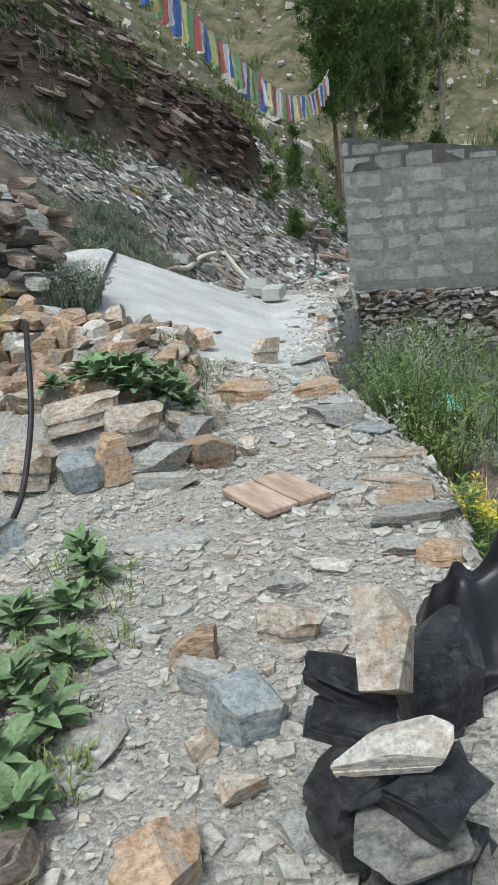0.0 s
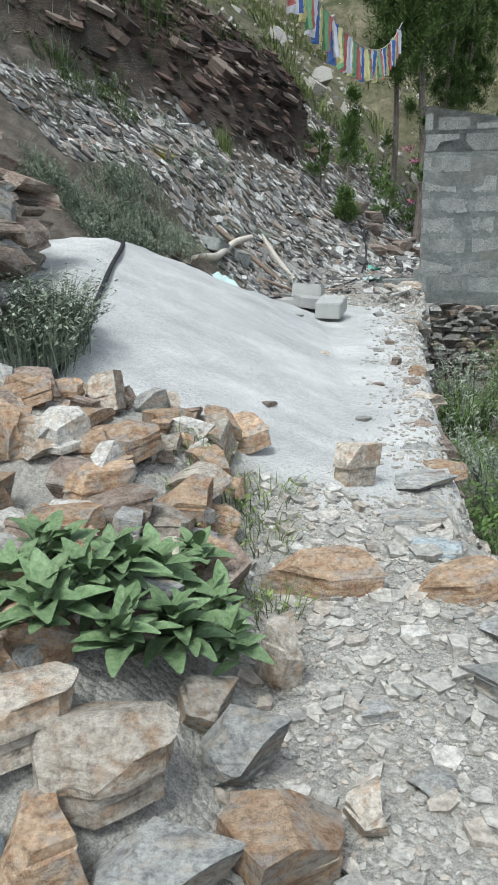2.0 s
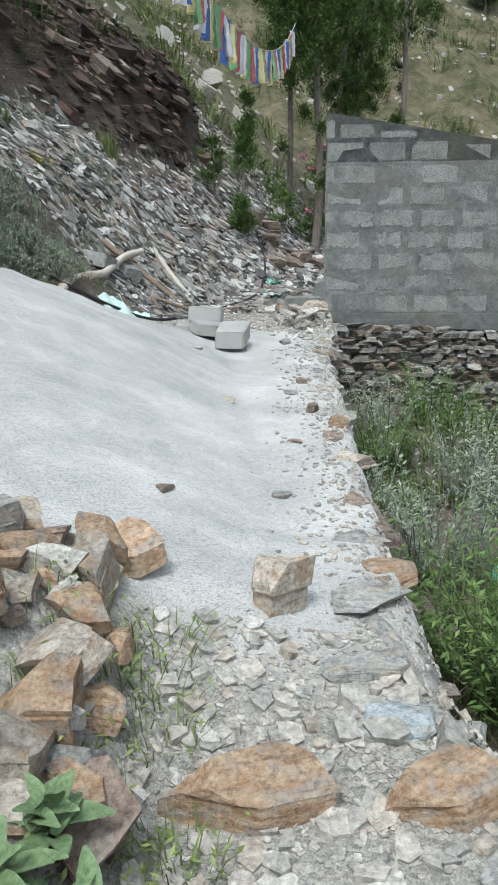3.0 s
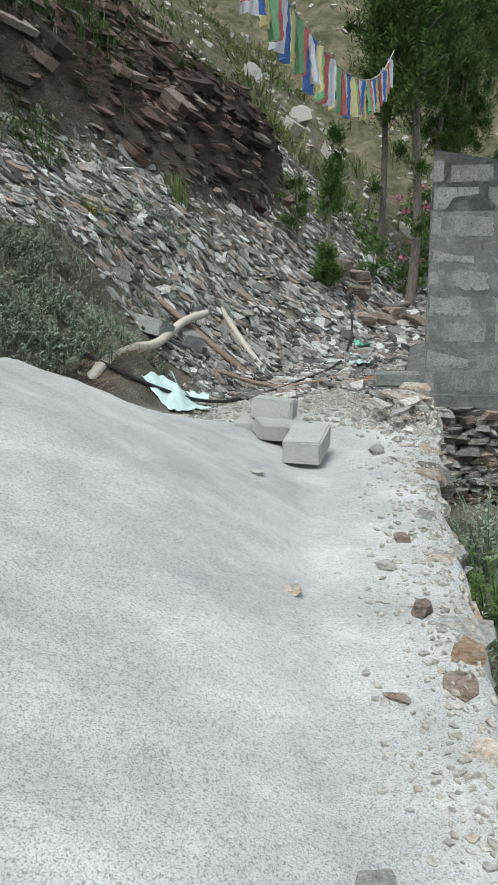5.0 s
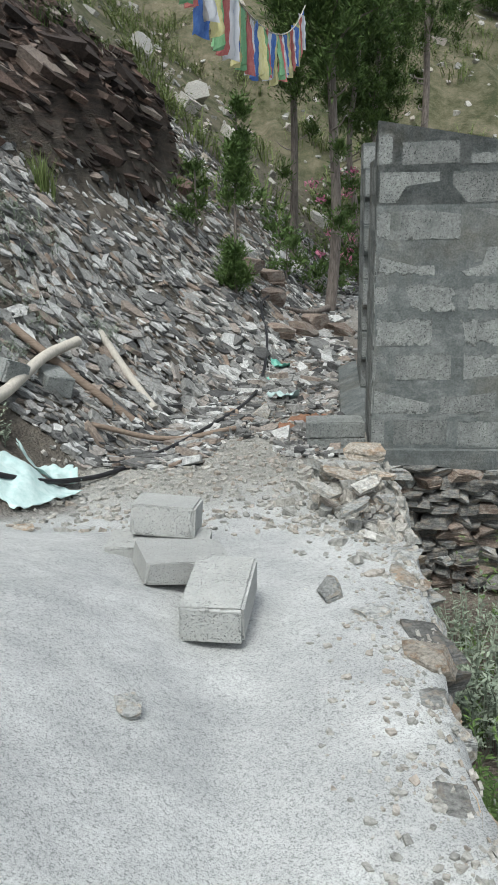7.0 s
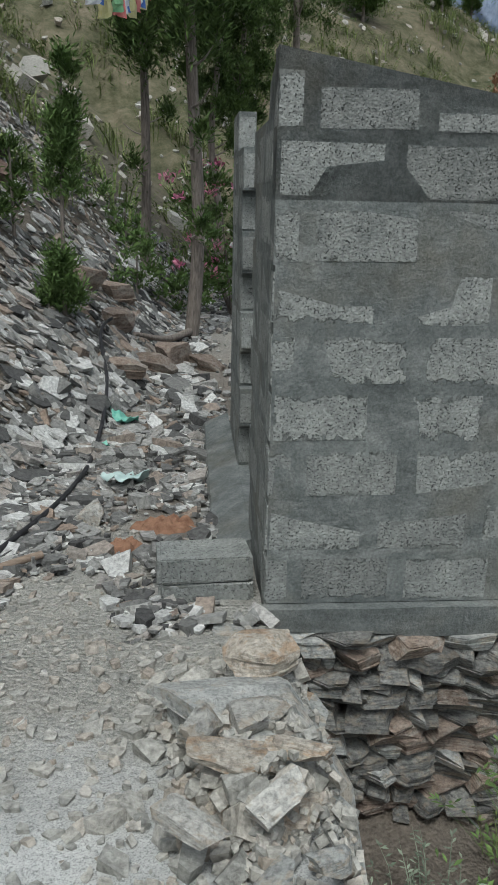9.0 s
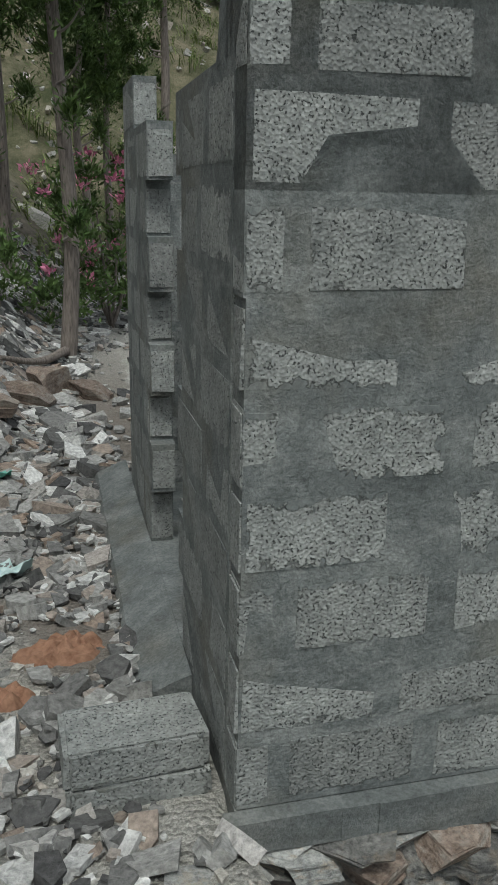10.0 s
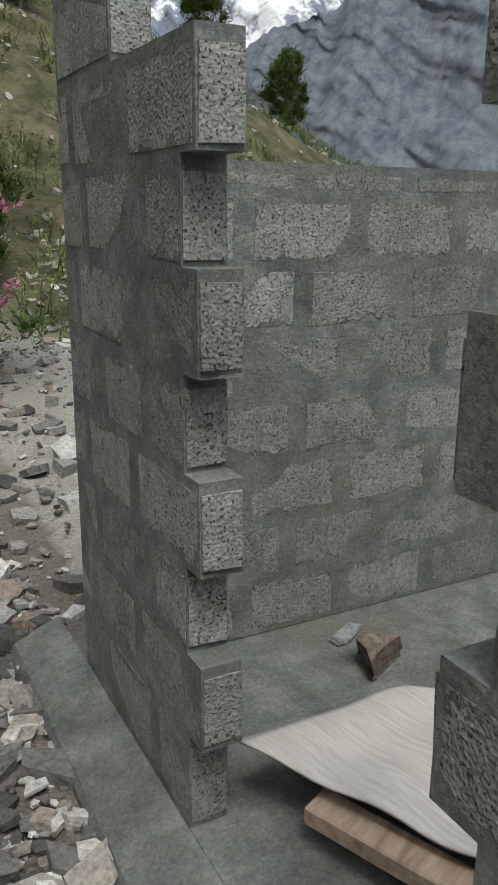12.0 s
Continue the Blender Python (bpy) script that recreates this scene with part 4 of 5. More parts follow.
tube("hose", [on(-1.9, 10.2), on(-1.2, 10.3, 0.03), on(-0.8, 10.5, 0.05), on(-0.45, 10.95, 0.05), on(-0.1, 11.5, 0.03), on(0.35, 12.3, 0.05), on(0.75, 13.2, 0.05), on(0.95, 14.0, 0.06), on(1.1, 14.8, 0.08), on(1.15, 15.6, 0.1), on(1.35, 16.2, 0.12)], 0.014, M_HOSE, "black water hose running over the scree", "hose", 14)
tube("hose", [on(-1.55, 8.6), on(-1.3, 7.8), on(-1.24, 7.0), on(-1.2, 6.2), on(-1.2, 5.4), on(-1.25, 4.9, 0.04)], 0.014, M_HOSE, "black water hose lying across the sand", "hose", 14)
tube("hose", [on(-1.25, 4.3, 0.35), on(-1.08, 3.7, 0.36), on(-1.02, 3.25, 0.25), on(-1.06, 2.9, 0.03), on(-1.3, 2.3)], 0.013, M_HOSE, "black water hose hanging over the stones", "hose", 14)


def sack(cx, cy, w, h, rz, mat, label, amp=0.05):
    ob = sheet_object("sacking", cx, cy, w, h, lambda x, y, a, b: G(x, y) + 0.025 + amp * (0.5 + noise.noise(Vector((x * 6, y * 6, 1)))) + 0.3 * amp * noise.noise(Vector((x * 22, y * 22, 5))), mat, 24, 0.003, rz)
    tagged(ob, label, "sacking")


sack(-0.68, 10.62, 0.26, 0.5, -32, M_AQUA, "pale aqua woven sack lying under the hose", 0.02)
sack(-0.62, 10.95, 0.3, 0.16, 20, M_AQUA, "pale aqua woven sack crumpled on stones", 0.09)
sack(1.02, 13.14, 0.22, 0.18, 30, M_AQUA, "torn aqua netting among rubble", 0.1)
sack(1.18, 14.42, 0.16, 0.2, 10, M_NET, "torn teal netting on the rubble", 0.1)
sack(0.95, 13.9, 0.1, 0.1, 10, M_NET, "small torn teal netting on the rubble", 0.08)
sack(1.6, 6.9, 0.34, 0.3, 30, M_NET, "torn teal sacking in the weeds", 0.12)
sack(1.55, 6.3, 0.15, 0.2, 10, M_AQUA, "pale torn sacking in the weeds", 0.1)


def clay(cx, cy, r, label):
    bm = bmesh.new()
    n, m = 40, 12
    rows = []
    for j in range(m + 1):
        f = j / m
        row = []
        for i in range(n):
            a = 6.283 * i / n
            rr = r * f * (1 + 0.22 * noise.noise(Vector((math.cos(a) * 1.5 + cx, math.sin(a) * 1.5, cy))))
            x, y = cx + rr * math.cos(a) * 1.25, cy + rr * math.sin(a) * 0.8
            row.append(bm.verts.new((x, y, G(x, y) + 0.05 * (1 - f ** 3) - 0.01 + 0.03 * noise.noise(Vector((x * 26, y * 26, 2))) + 0.012 * noise.noise(Vector((x * 70, y * 70, 5))))))
        rows.append(row)
    for p, q in zip(rows[1:], rows[2:]):
        for i in range(n):
            bm.faces.new((p[i], q[i], q[(i + 1) % n], p[(i + 1) % n]))
    c = bm.verts.new((cx, cy, G(cx, cy) + 0.045))
    for i in range(n):
        bm.faces.new((c, rows[1][i], rows[1][(i + 1) % n]))
    for v in rows[0]:
        bm.verts.remove(v)
    tagged(part("clay_patch", bm, M_CLAY), label, "clay patch")


clay(1.13, 12.50, 0.14, "dried orange clay dropped on gravel")
clay(0.90, 12.26, 0.085, "round dried orange clay dropped on gravel")
stone(0.78, 12.63, 0.2, 0.13, 0.12, "pale", 50, where="lying on gravel")

# inside the room
p = room(0.82, 2.06)
stone(p.x, p.y, 0.24, 0.13, 0.10, "brown", 20, Z0 + 0.055, where="lying on the cement floor", tx=8)
p = room(0.85, 2.26)
stone(p.x, p.y, 0.16, 0.08, 0.02, "blue", 10, Z0 + 0.012, where="lying on the cement floor")
A, B, C, D = room(0.14, 1.70, 0.575), room(0.44, 1.14, 0.545), room(1.25, 1.35, 0.47), room(0.78, 1.86, 0.45)
verts, faces = [], []
n = 24
for j in range(n + 1):
    for i in range(n + 1):
        a, b = i / n, j / n
        q = (A * (1 - a) + B * a) * (1 - b) + (D * (1 - a) + C * a) * b
        verts.append((q.x, q.y, q.z + 0.008 * math.sin(a * 14) + 0.02 * noise.noise(Vector((a * 3, b * 3, 1)))))
for j in range(n):
    for i in range(n):
        k = j * (n + 1) + i
        faces.append((k, k + 1, k + n + 2, k + n + 1))
ob = tagged(mesh_object("board_sheet", verts, faces, M_SHEET, True), "whitewashed bent sheet lying across a plank", "sheet")
ob.modifiers.new("thickness", "SOLIDIFY").thickness = 0.008
for a in ((0.72, 1.62, 0.25, 0.13, 0.07), (0.45, 1.75, 0.2, 0.12, 0.1)):
    p = room(a[0], a[1])
    stone(p.x, p.y, a[2], a[3], a[4], "slate", 10, Z0 + a[4] / 2 - 0.01, where="under the sheet on the cement floor")
bm = bmesh.new()
bmesh.ops.create_cube(bm, size=1.0, matrix=Matrix.Diagonal((0.75, 0.09, 0.05, 1)))
bmesh.ops.bevel(bm, geom=bm.edges[:], offset=0.005, segments=1, affect="EDGES")
ob = tagged(part("plank", bm, M_WOOD), "rough brown plank lying under the sheet", "plank")
ob.matrix_basis = Matrix.Translation(room(0.40, 1.18, 0.465)) @ pose(0, 0, 0, 0, 2, YAW - 66)

# ---------------------------------------------------------------- plants


def leaf_bm(bm, base, way, length, width, droop=0.35, seg=3):
    """One broad pointed leaf, folded along its midrib."""
    w = Vector(way).normalized()
    side = w.cross(Vector((0, 0, 1)))
    side = side.normalized() if side.length > 1e-4 else Vector((1, 0, 0))
    up = side.cross(w)
    prev = None
    for i in range(seg + 1):
        f = i / seg
        c = Vector(base) + w * length * f - Vector((0, 0, 1)) * droop * length * f * f
        hw = width * 0.5 * (math.sin(math.pi * min(0.97, f * 0.9 + 0.08)) ** 0.8)
        row = [bm.verts.new(c - side * hw + up * hw * 0.35), bm.verts.new(c), bm.verts.new(c + side * hw + up * hw * 0.35)]
        if prev:
            for k in range(2):
                bm.faces.new((prev[k], prev[k + 1], row[k + 1], row[k]))
        prev = row


LEAVES = []
for s in range(4):
    r = random.Random(s)
    bm = bmesh.new()
    leaf_bm(bm, (0, 0, 0), (0, 1, 0.15), 1.0, 0.46, 0.25 + 0.1 * s, 6)
    for v in bm.verts:
        v.co.z += 0.04 * noise.noise(Vector((v.co.x * 5, v.co.y * 5, s)))
    me = bpy.data.meshes.new("leaf")
    bm.to_mesh(me)
    bm.free()
    me.materials.append(M_LEAF)
    me.polygons.foreach_set("use_smooth", [True] * len(me.polygons))
    LEAVES.append(me)


def broad_plant(x, y, size, count, label, lift=0.0):
    ob = tagged(new("broad_leaf_plant"), label, "plant", "broad-leaf plants")
    ob.location = (x, y, G(x, y) + lift)
    count = int(count * 1.5)
    size *= 0.98
    for i in range(count):
        f = i / count
        l = new("leaf", rng.choice(LEAVES))
        l.parent = ob
        s = size * rng.uniform(0.65, 1.1) * (1 - 0.35 * f)
        l.matrix_basis = pose(rng.uniform(-0.03, 0.03), rng.uniform(-0.03, 0.03), 0.02 + 0.5 * size * f, 8 + 55 * f + rng.uniform(-10, 10), rng.uniform(-12, 12), i * 137.5 + rng.uniform(-20, 20)) @ Matrix.Diagonal((s, s, s, 1))


for a in ((-0.80, 1.28, 0.17, 20), (-0.68, 1.50, 0.15, 18), (-0.84, 1.62, 0.16, 18), (-0.72, 1.80, 0.13, 16), (-0.80, 2.15, 0.13, 16), (-0.63, 2.45, 0.13, 16), (-0.70, 2.62, 0.12, 14), (-0.92, 1.95, 0.14, 14), (-0.66, 1.18, 0.14, 14), (-0.95, 1.4, 0.16, 14), (-0.58, 1.36, 0.13, 14), (-0.60, 1.66, 0.13, 14), (-0.62, 1.95, 0.12, 14), (-0.66, 2.22, 0.12, 14), (-0.88, 1.15, 0.17, 16), (-0.78, 1.05, 0.16, 16)):
    broad_plant(*a, "green broad-leaved weed growing beside the path")
for a in ((-0.42, 3.95, 0.15, 22), (-0.56, 4.05, 0.15, 20), (-0.36, 4.12, 0.13, 16), (-0.68, 3.82, 0.15, 18), (-0.80, 3.95, 0.13, 16), (-0.52, 3.82, 0.14, 16), (-0.90, 3.78, 0.11, 14), (-0.42, 4.3, 0.12, 12), (-0.30, 4.02, 0.13, 14), (-0.48, 4.14, 0.14, 16), (-0.62, 3.95, 0.14, 16), (-0.74, 4.08, 0.13, 14)):
    broad_plant(a[0] - 0.1, a[1] - 0.04, a[2], a[3], "green broad-leaved weed growing between stones", 0.08)


def tufts(name, label, category, centres, mat, blade, count, spread, lean=0.5, kind="", width=0.006, rise=0.7):
    """Grass or thin-leaved growth: bent blades from each centre."""
    bm_v, bm_f = [], []
    for cx, cy, h in centres:
        for i in range(count):
            a, r = rng.uniform(0, 6.283), spread * rng.random() ** 0.5
            x, y = cx + r * math.cos(a), cy + r * math.sin(a)
            z = G(x, y) - 0.01
            l = h * rng.uniform(0.5, 1.1)
            da = a + rng.uniform(-0.9, 0.9)
            dx, dy = math.cos(da) * lean * rng.random(), math.sin(da) * lean * rng.random()
            sx, sy = -math.sin(da) * width, math.cos(da) * width
            k = len(bm_v)
            bm_v += [(x - sx, y - sy, z), (x + sx, y + sy, z), (x + dx * l * 0.4 + sx * 0.8, y + dy * l * 0.4 + sy * 0.8, z + l * rise * 0.62), (x + dx * l * 0.4 - sx * 0.8, y + dy * l * 0.4 - sy * 0.8, z + l * rise * 0.62), (x + dx * l, y + dy * l, z + l * rise)]
            bm_f += [(k, k + 1, k + 2, k + 3), (k + 3, k + 2, k + 4)]
            for b in range(blade):
                f = rng.uniform(0.25, 1.0)
                px, py, pz = x + dx * l * f * f, y + dy * l * f * f, z + l * rise * f
                aa = rng.uniform(0, 6.283)
                s = rng.uniform(1.5, 3.5) * width + 0.008
                k = len(bm_v)
                ca, sa = math.cos(aa) * s, math.sin(aa) * s
                bm_v += [(px, py, pz), (px + ca - sa * 0.35, py + sa + ca * 0.35, pz + s * 0.5), (px + ca * 1.9, py + sa * 1.9, pz + s * 0.7), (px + ca + sa * 0.35, py + sa - ca * 0.35, pz + s * 0.4)]
                bm_f.append((k, k + 1, k + 2, k + 3))
    ob = mesh_object(name, bm_v, bm_f, mat)
    return tagged(ob, label, category, kind=kind)


def around(n, x0, x1, y0, y1, h0, h1):
    return [(rng.uniform(x0, x1), rng.uniform(y0, y1), rng.uniform(h0, h1)) for _ in range(n)]


# weeds and shrubs below the path
def below(n, y0, y1, w0, w1, h0, h1):
    out = []
    for _ in range(n):
        y = rng.uniform(y0, y1)
        out.append((edge_x(y) + rng.uniform(w0, w1), y, rng.uniform(h0, h1)))
    return out


tufts("grass", "tall green grass and weeds below the path", "grass", below(42, 2.0, 11.0, 0.2, 2.4, 0.12, 0.3), M_GRASS, 3, 40, 0.16, 0.5, "stuff", 0.003, 0.85)
tufts("weeds", "low green weeds below the path", "weeds", below(90, 2.0, 11.0, 0.2, 2.8, 0.12, 0.34), M_GREEN, 9, 26, 0.18, 0.6, "stuff", 0.003)
tufts("sage_weeds", "grey-green sage weeds below the path", "weeds", below(40, 4.0, 11.0, 0.3, 2.6, 0.2, 0.5), M_SAGE, 10, 30, 0.16, 0.6, "stuff", 0.003)
tufts("dry_grass", "dry straw-coloured grass below the path", "grass", below(40, 2.0, 9.0, 0.1, 1.4, 0.12, 0.3), M_STRAW, 0, 40, 0.16, 0.9, "stuff", 0.0025, 0.6)
for x, y, h, s, m, lab in ((0.95, 5.9, 0.9, 0.2, M_GREEN, "green bush beside the path edge"), (1.0, 4.7, 0.6, 0.2, M_GRASS, "yellowish green bush below the path"), (1.5, 9.8, 0.8, 0.25, M_SAGE, "grey-green sage bush below the wall"), (2.2, 10.4, 0.8, 0.3, M_GREEN, "green bush against the foundation"), (1.0, 5.55, 1.0, 0.18, M_GREEN, "tall green bush beside the path edge"), (0.98, 5.1, 0.85, 0.16, M_GREEN, "green bush beside the path edge"), (1.15, 7.0, 0.95, 0.25, M_SAGE, "grey-green sage bush below the path"), (1.9, 8.3, 0.8, 0.3, M_SAGE, "grey-green sage bush below the path"), (1.3, 9.0, 0.6, 0.25, M_GREEN, "green bush below the wall"), (2.4, 9.6, 0.7, 0.3, M_GREEN, "green bush below the wall"), (0.95, 3.3, 0.35, 0.13, M_YELLOW, "yellow-green weed beside the path edge"), (0.82, 2.75, 0.35, 0.15, M_GREEN, "green weed beside the path edge"), (1.5, 5.6, 0.7, 0.3, M_GREEN, "green bush below the path"), (2.6, 7.6, 0.8, 0.35, M_GREEN, "green bush below the path")):
    tufts("bush", lab, "bush", [(x, y, h)], m, 30, 70, s, 0.65, "", 0.0045, 0.85)
tufts("mullein", "tall pale weed stalk beside the path", "weed", [(0.74, 4.6, 0.6)], M_SAGE, 22, 9, 0.03, 0.2, "", 0.006, 1.0)

# growth on the slope and bank
tufts("sage_scrub", "grey-green scrub hanging over the sand's edge", "scrub", [(FOOT[0] + UP[0] * q + ALONG[0] * w, FOOT[1] + UP[1] * q + ALONG[1] * w, 0.2) for q, w in [(rng.uniform(0.5, 1.5), rng.uniform(-1.3, 0.6)) for _ in range(46)]], M_SAGE, 8, 60, 0.17, 0.8, "", 0.003, 0.8)
tufts("dry_scrub", "dry brown grass hanging from the bank", "scrub", [(FOOT[0] + UP[0] * q + ALONG[0] * w, FOOT[1] + UP[1] * q + ALONG[1] * w, 0.25) for q, w in [(rng.uniform(0.3, 0.7), rng.uniform(-0.9, 0.4)) for _ in range(14)]], M_STRAW, 0, 80, 0.16, 1.1, "", 0.003, 0.15)
tufts("sage_scrub", "grey-green bush growing beside the sand heap", "scrub", [(-1.22 - 0.25 * rng.random(), 5.5 + 0.5 * rng.random(), 0.34) for _ in range(7)], M_SAGE, 14, 60, 0.12, 0.7, "", 0.003, 0.9)
tufts("yellow_bush", "yellow-green leafy bush beside the stones", "bush", [(-1.42 - 0.3 * rng.random(), 4.0 + 0.9 * rng.random(), 0.5) for _ in range(7)], M_YELLOW, 16, 60, 0.13, 0.6, "", 0.003, 0.9)
tufts("yellow_flower_tuft", "small bright yellow flowering tuft in scree", "plant", [(-1.62, 12.7, 0.13)], M_YELLOW, 6, 60, 0.09, 0.9, "", 0.004, 0.6)


def on_slope(n, d0, d1, e0, e1, h0, h1):
    out = []
    for _ in range(n):
        d, e = rng.uniform(d0, d1), rng.uniform(e0, e1)
        out.append((FOOT[0] + UP[0] * d + ALONG[0] * e, FOOT[1] + UP[1] * d + ALONG[1] * e, rng.uniform(h0, h1)))
    return out


tufts("slope_scrub", "sparse grey-green scrub over the slope", "scrub", on_slope(40, 0.6, 3.2, 0.3, 3.0, 0.12, 0.3), M_SAGE, 6, 26, 0.13, 0.8, "stuff", 0.003)
tufts("crag_scrub", "green bushes growing on the crag", "scrub", on_slope(40, 2.3, 5.5, 1.5, 7.6, 0.25, 0.55), M_GREEN, 14, 60, 0.25, 0.6, "stuff", 0.004)
tufts("crag_dry_scrub", "dead grey twigs hanging on the crag", "scrub", on_slope(50, 2.6, 6, 1.0, 7.4, 0.3, 0.5), M_TWIG, 0, 60, 0.25, 1.1, "stuff", 0.005, 0.4)
tufts("left_scrub", "grey-green scrub on the upper bank", "scrub", on_slope(60, 2.8, 7, -4, 2.5, 0.3, 0.6), M_SAGE, 8, 40, 0.3, 0.7, "stuff", 0.005)
tufts("crag_tuft", "pale green grass tuft under the crag", "grass", on_slope(2, 1.75, 1.9, 3.5, 3.8, 0.4, 0.5), M_GRASS, 0, 70, 0.08, 0.5, "", 0.004, 0.9)
tufts("far_scrub", "olive scrub dotted over the far hillside", "scrub", [(rng.uniform(-8, 26), rng.uniform(19, 52), rng.uniform(0.35, 0.9)) for _ in range(520)], M_GRASS, 9, 26, 0.45, 0.8, "stuff", 0.012)
tufts("bank_grass", "dry grass between the stones", "grass", [(-0.5 + 0.3 * rng.random() - 0.1, 4.2 + 0.9 * rng.random(), 0.16) for _ in range(14)] + [(-0.6 + rng.uniform(-0.25, 0.1), rng.uniform(1.1, 2.6), 0.12) for _ in range(16)], M_GRASS, 1, 30, 0.09, 0.9, "stuff", 0.002)


def crown_mesh(name, spots, mat, leaf, count, parent, squash=1.0, wide=0.24):
    """Clumps of small upright sprays. spots: centre, radius."""
    vs, fs = [], []
    for c, r in spots:
        for _ in range(count):
            a, b = rng.uniform(0, 6.283), rng.uniform(-1, 1)
            q = (1 - b * b) ** 0.5
            rr = r * abs(rng.gauss(0, 0.6))
            p = Vector((c[0] + rr * q * math.cos(a), c[1] + rr * q * math.sin(a), c[2] + rr * b * squash))
            l = leaf * rng.uniform(0.6, 1.4)
            way = Vector((rng.gauss(0, 0.5) + q * math.cos(a) * 0.5, rng.gauss(0, 0.5) + q * math.sin(a) * 0.5, rng.uniform(0.1, 1.0))).normalized()
            side = way.cross(Vector((rng.gauss(0, 1), rng.gauss(0, 1), rng.gauss(0, 1)))).normalized() * l * wide
            k = len(vs)
            vs += [tuple(p - side * 0.4), tuple(p + way * l * 0.5 - side), tuple(p + way * l), tuple(p + way * l * 0.5 + side)]
            fs.append((k, k + 1, k + 2, k + 3))
    ob = mesh_object(name, vs, fs, mat)
    ob.parent = parent
    return ob


def juniper(x, y, height, clear, width, label, lean=(0, 0), clumps=60, r=0.055, leaf=0.07):
    z = G(x, y)
    tree = tagged(new("juniper_tree"), label, "tree", "junipers")
    pts = [(x + lean[0] * f + 0.32 * noise.noise(Vector((f * 6, x, 0))), y + lean[1] * f, z - 0.1 + height * f) for f in (0, 0.15, 0.35, 0.6, 0.85, 1.0)]
    tube("trunk", pts, r, M_BARK, "", "", 8, 0.25, tree)
    spots = []
    clumps = int(clumps * 2.6)
    for i in range(clumps):
        f = clear / height + (1 - clear / height) * rng.random() ** 0.85
        g = (f - clear / height) / (1 - clear / height)
        w = width * 0.5 * (0.35 + 1.0 * math.sin(math.pi * min(1, g * 0.85 + 0.14)) ** 0.9) * rng.uniform(0.2, 1.0)
        a = rng.uniform(0, 6.283)
        c = (x + lean[0] * f + w * math.cos(a), y + lean[1] * f + w * math.sin(a), z + height * f + 0.1)
        spots.append((c, width * rng.uniform(0.08, 0.2)))
        if i % 12 == 0:
            tube("limb", [(x + lean[0] * f, y + lean[1] * f, z + height * f - 0.35 * w - 0.1), ((x + lean[0] * f + c[0]) / 2, (y + lean[1] * f + c[1]) / 2, c[2] - 0.15 * w), c], r * 0.28, M_BARK, "", "", 3, 0.3, tree)
    for i in range(5):
        f = clear / height * rng.uniform(0.35, 0.95)
        a = rng.uniform(0, 6.283)
        c = (x + 0.3 * math.cos(a), y + 0.3 * math.sin(a), z + height * f + 0.15)
        tube("dead_limb", [(x + lean[0] * f, y + lean[1] * f, z + height * f), ((x + c[0]) / 2, (y + c[1]) / 2, c[2] - 0.1), c], r * 0.2, M_TWIG, "", "", 3, 0.3, tree)
        if i < 3:
            spots.append((c, 0.12))
    crown_mesh("crown", spots, M_JUNIPER, leaf, 330, tree, 2.0, 0.12)
    return tree


juniper(2.2, 16.8, 7.4, 2.7, 1.3, "tall dark green juniper with twisted trunk", (-0.1, 0.1), 95, 0.075)
juniper(2.05, 18.9, 8.0, 2.3, 1.1, "tall dark green juniper beside another", (0.1, 0.0), 80, 0.065)
juniper(3.45, 21.2, 6.2, 2.4, 1.0, "slender juniper behind the block wall", (0.1, 0), 55, 0.07)
juniper(3.95, 21.8, 6.0, 2.4, 1.0, "slender juniper behind the block wall", (0.1, 0), 55, 0.07)
juniper(5.3, 23.5, 7.6, 3.7, 1.5, "juniper with a bare leaning trunk", (0.35, 0), 60, 0.10)
juniper(5.25, 23.3, 2.2, 0.4, 0.7, "low bushy juniper at a tree's foot", (0.0, 0), 26, 0.05)
for x, y, h in ((17, 40, 4.2), (20, 43, 4.6), (23, 42, 3.6), (26, 40, 3.4), (15, 44, 4.0), (12, 36, 3.0)):
    juniper(x, y, h, 0.5, 1.5, "dark juniper far off on the hillside", (0, 0), 26, 0.06, 0.16)
# sapling in the scree
sap = tagged(new("juniper_sapling"), "young bright green juniper sapling in the scree", "sapling")
sx, sy = 0.85, 15.5
sz = G(sx, sy)
tube("trunk", [(sx, sy, sz - 0.05), (sx + 0.02, sy, sz + 0.9), (sx + 0.06, sy + 0.05, sz + 2.0)], 0.022, M_BARK, "", "", 6, 0.4, sap)
crown_mesh("crown", [((sx + rng.gauss(0, 0.08), sy + rng.gauss(0, 0.08), sz + rng.uniform(0.1, 0.55)), 0.11) for _ in range(16)] + [((sx + 0.04 + rng.gauss(0, 0.06), sy + rng.gauss(0, 0.06), sz + rng.uniform(1.0, 2.0)), 0.10) for _ in range(20)], M_GREEN, 0.05, 420, sap, 1.3, 0.14)
sap2 = tagged(new("juniper_sapling"), "small dark green juniper sapling in the scree", "sapling")
sx2, sy2 = 0.5, 16.5
sz2 = G(sx2, sy2)
tube("trunk", [(sx2, sy2, sz2 - 0.05), (sx2, sy2, sz2 + 0.8)], 0.02, M_BARK, "", "", 4, 0.4, sap2)
crown_mesh("crown", [((sx2 + rng.gauss(0, 0.16), sy2 + rng.gauss(0, 0.12), sz2 + rng.uniform(0.2, 0.9)), 0.13) for _ in range(14)], M_JUNIPER, 0.07, 120, sap2, 1.0, 0.1)
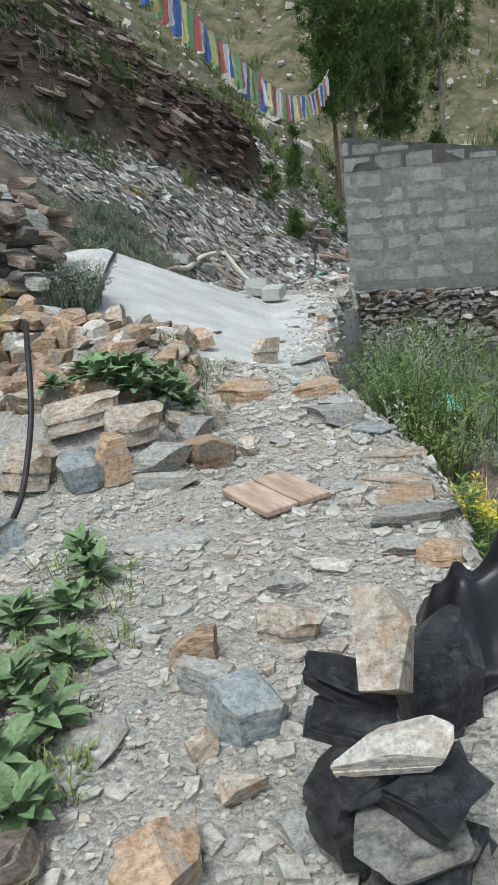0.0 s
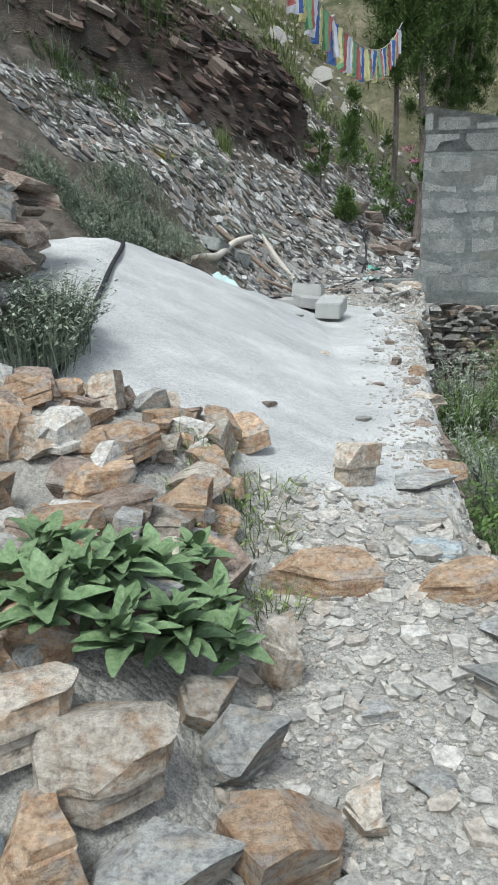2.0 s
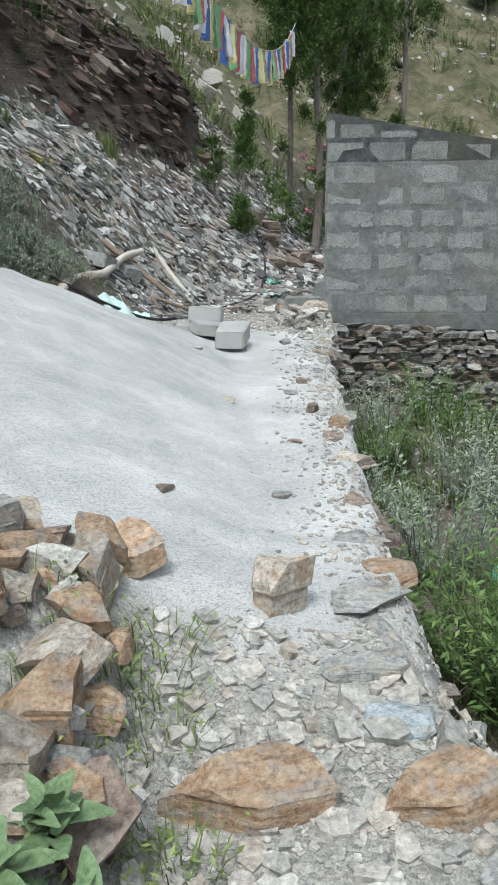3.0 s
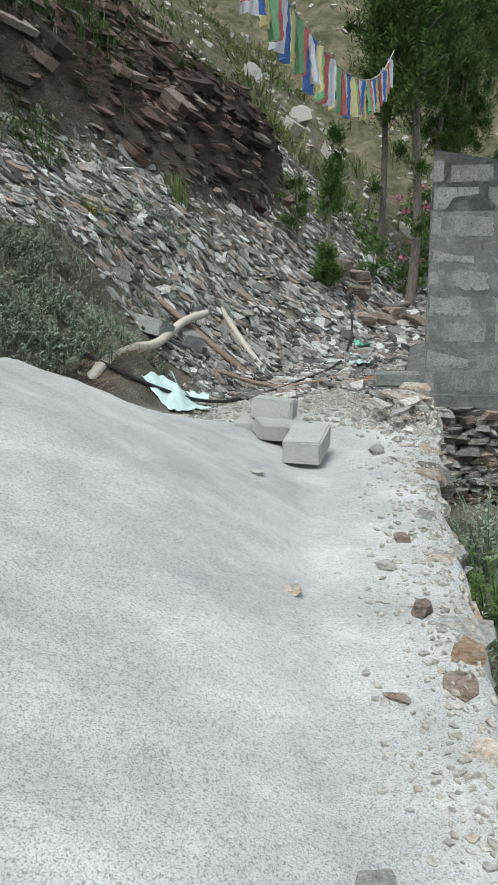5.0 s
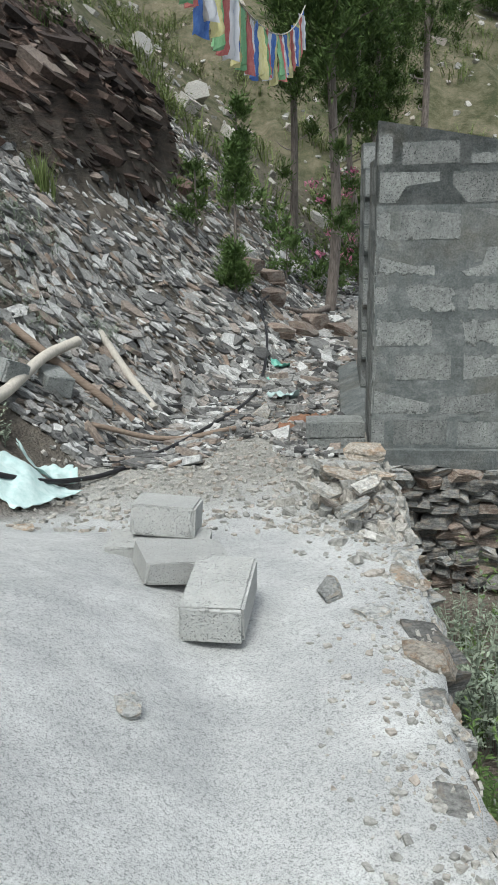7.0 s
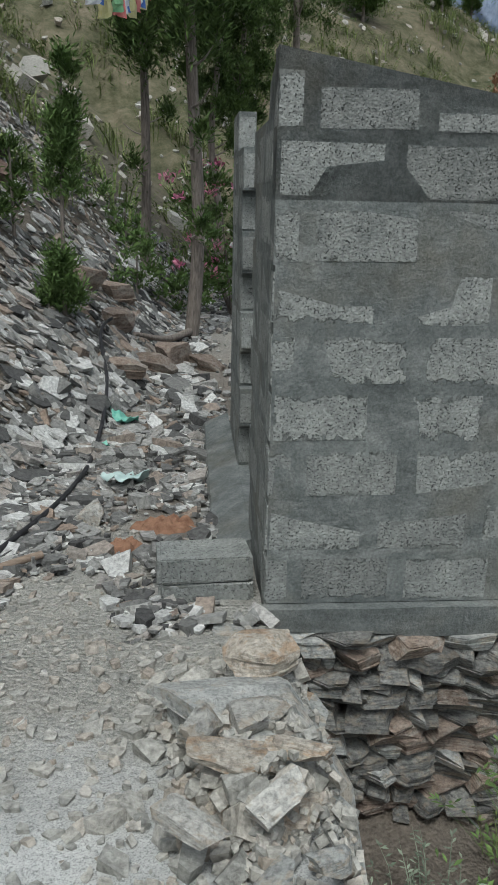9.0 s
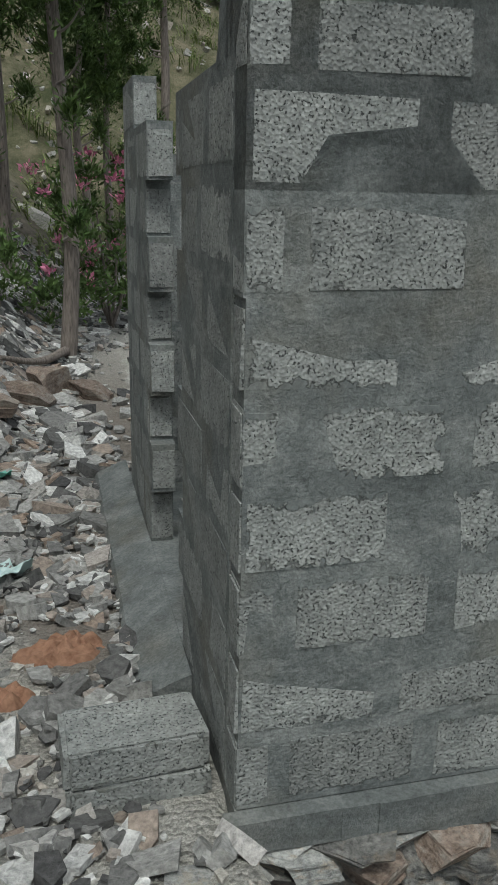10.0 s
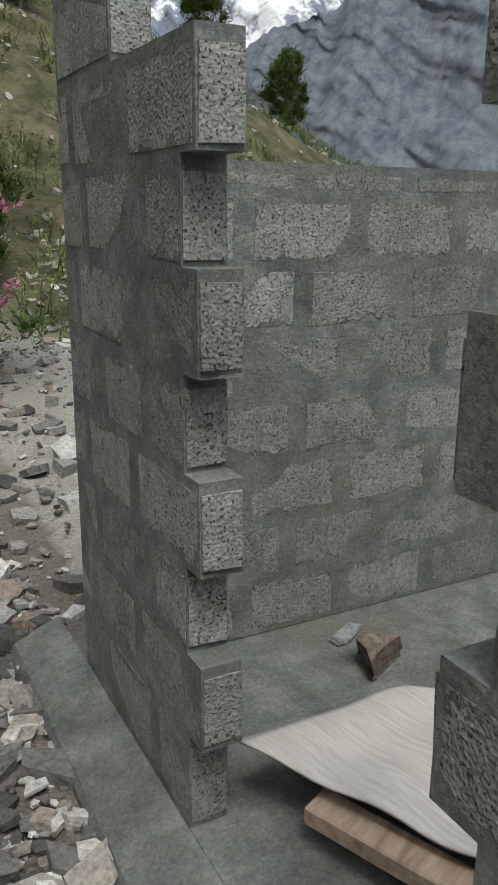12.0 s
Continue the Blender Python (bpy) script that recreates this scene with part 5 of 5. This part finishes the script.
# flowering shrub
sh = tagged(new("flowering_shrub"), "leafy shrub with pink blossom behind the trees", "shrub")
hx, hy = 3.0, 18.3
hz = G(hx, hy)
for i in range(6):
    a = i * 1.05
    tube("limb", [(hx, hy, hz), (hx + 0.25 * math.cos(a), hy + 0.25 * math.sin(a), hz + 0.6), (hx + 0.5 * math.cos(a), hy + 0.5 * math.sin(a), hz + 1.2)], 0.02, M_BARK, "", "", 4, 0.4, sh)
crown_mesh("crown", [((hx + rng.gauss(0, 0.34), hy + rng.gauss(0, 0.3), hz + rng.uniform(0.25, 1.6)), 0.2) for _ in range(34)], M_GREEN, 0.07, 130, sh, 1.0, 0.18)
crown_mesh("blossom", [((hx + rng.gauss(0, 0.36) , hy - 0.1 + rng.gauss(0, 0.3), hz + rng.uniform(0.5, 1.75)), 0.09) for _ in range(32)], M_PINK, 0.06, 26, sh)
# low leafy growth at the trees' feet
for x, y, r in ((1.75, 17.6, 0.4), (2.5, 17.9, 0.4), (1.9, 19.6, 0.5)):
    b = tagged(new("bush"), "leafy green bush at the trees' feet", "bush")
    bz = G(x, y)
    tube("stem", [(x, y, bz - 0.05), (x, y, bz + 0.5)], 0.015, M_BARK, "", "", 3, 0.4, b)
    crown_mesh("leaves", [((x + rng.gauss(0, r * 0.5), y + rng.gauss(0, r * 0.5), bz + rng.uniform(0.1, 0.7)), 0.16) for _ in range(12)], M_GREEN, 0.07, 90, b, 1.0, 0.16)
# autumn-brown tree on the far path
b = tagged(new("brown_tree"), "small rust-brown tree far along the path", "tree")
x, y = 12.5, 27.5
bz = G(x, y)
tube("trunk", [(x, y, bz - 0.1), (x, y, bz + 1.6)], 0.05, M_BARK, "", "", 3, 0.4, b)
crown_mesh("crown", [((x + rng.gauss(0, 0.35), y + rng.gauss(0, 0.35), bz + rng.uniform(0.8, 2.2)), 0.25) for _ in range(22)], M_CLAY, 0.12, 120, b)

# large rocks at the trees' feet
for a in ((1.35, 16.2, 0.42, 0.3, 0.2, "brown", 20), (1.6, 15.7, 0.5, 0.35, 0.22, "brown", -10), (1.25, 15.2, 0.5, 0.3, 0.16, "brown", 15), (1.8, 15.9, 0.4, 0.3, 0.25, "brown", 50), (1.45, 17.0, 0.4, 0.3, 0.22, "brown", 0), (1.1, 16.6, 0.4, 0.3, 0.25, "brown", 20), (0.95, 16.2, 0.3, 0.26, 0.18, "shale", 70), (2.1, 15.8, 0.4, 0.2, 0.12, "brown", -40)):
    stone(*a[:6], rz=a[6], where="below the junipers", tx=rng.uniform(-12, 12), ty=rng.uniform(-5, 15))
tube("root", [(2.15, 16.75, G(2.15, 16.75) + 0.1), (1.85, 16.4, G(1.85, 16.4) + 0.12), (1.5, 16.1, G(1.5, 16.1) + 0.1)], 0.04, M_BARK, "thick bare root at the juniper's foot", "root", taper=0.5)

# ---------------------------------------------------------------- string of flags
string = tagged(new("flag_string"), "string of coloured cloth flags tied to a juniper", "flag string")
KS, XS = (-1.0, -0.5, -0.1, 0.3, 0.7, 1.1, 1.5, 2.0, 2.4, 3.2, 5.2), (3.76, 3.42, 3.18, 3.09, 3.07, 3.14, 3.27, 3.46, 3.62, 3.95, 4.9)


def rope_at(k):
    # cubic through the rope's heights
    z = float(np.polyval(np.polyfit(KS, XS, 4), k))
    return Vector((1.0 - 0.66 * k, 13.5 - 2.27 * k, z))


tube("rope", [tuple(rope_at(k)) for k in np.linspace(-1.05, 5.2, 22)], 0.006, M_ROPE, "", "", 4, 1.0, string)


def flag_mesh(seed, mat):
    bm = bmesh.new()
    n, m = 6, 10
    g = [[bm.verts.new(((i / n - 0.5) * (1 - 0.35 * (j / m)), 0.22 * (j / m) ** 0.7 * math.sin(i * 1.7 + seed) + 0.1 * noise.noise(Vector((i, j * 0.6, seed))), -j / m * (1 + 0.05 * math.sin(i + seed)))) for i in range(n + 1)] for j in range(m + 1)]
    for j in range(m):
        for i in range(n):
            bm.faces.new((g[j][i], g[j][i + 1], g[j + 1][i + 1], g[j + 1][i]))
    me = bpy.data.meshes.new("flag")
    bm.to_mesh(me)
    bm.free()
    me.materials.append(mat)
    me.polygons.foreach_set("use_smooth", [True] * len(me.polygons))
    return me


FLAGS = [[flag_mesh(s * 1.3 + i, m) for s in range(3)] for i, m in enumerate(FLAG_MATS)]
k, i = -0.97, 0
rot = math.degrees(math.atan2(-2.27, -0.66))
while k < 3.3:
    f = new("flag", FLAGS[i % 5][rng.randrange(3)])
    f.parent = string
    p = rope_at(k)
    f.matrix_basis = pose(p.x, p.y, p.z - 0.004, rng.uniform(-8, 8), 0, rot + rng.uniform(-20, 20)) @ Matrix.Diagonal((0.17, 0.17, rng.uniform(0.30, 0.37), 1))
    k += rng.uniform(0.055, 0.072)
    i += 1
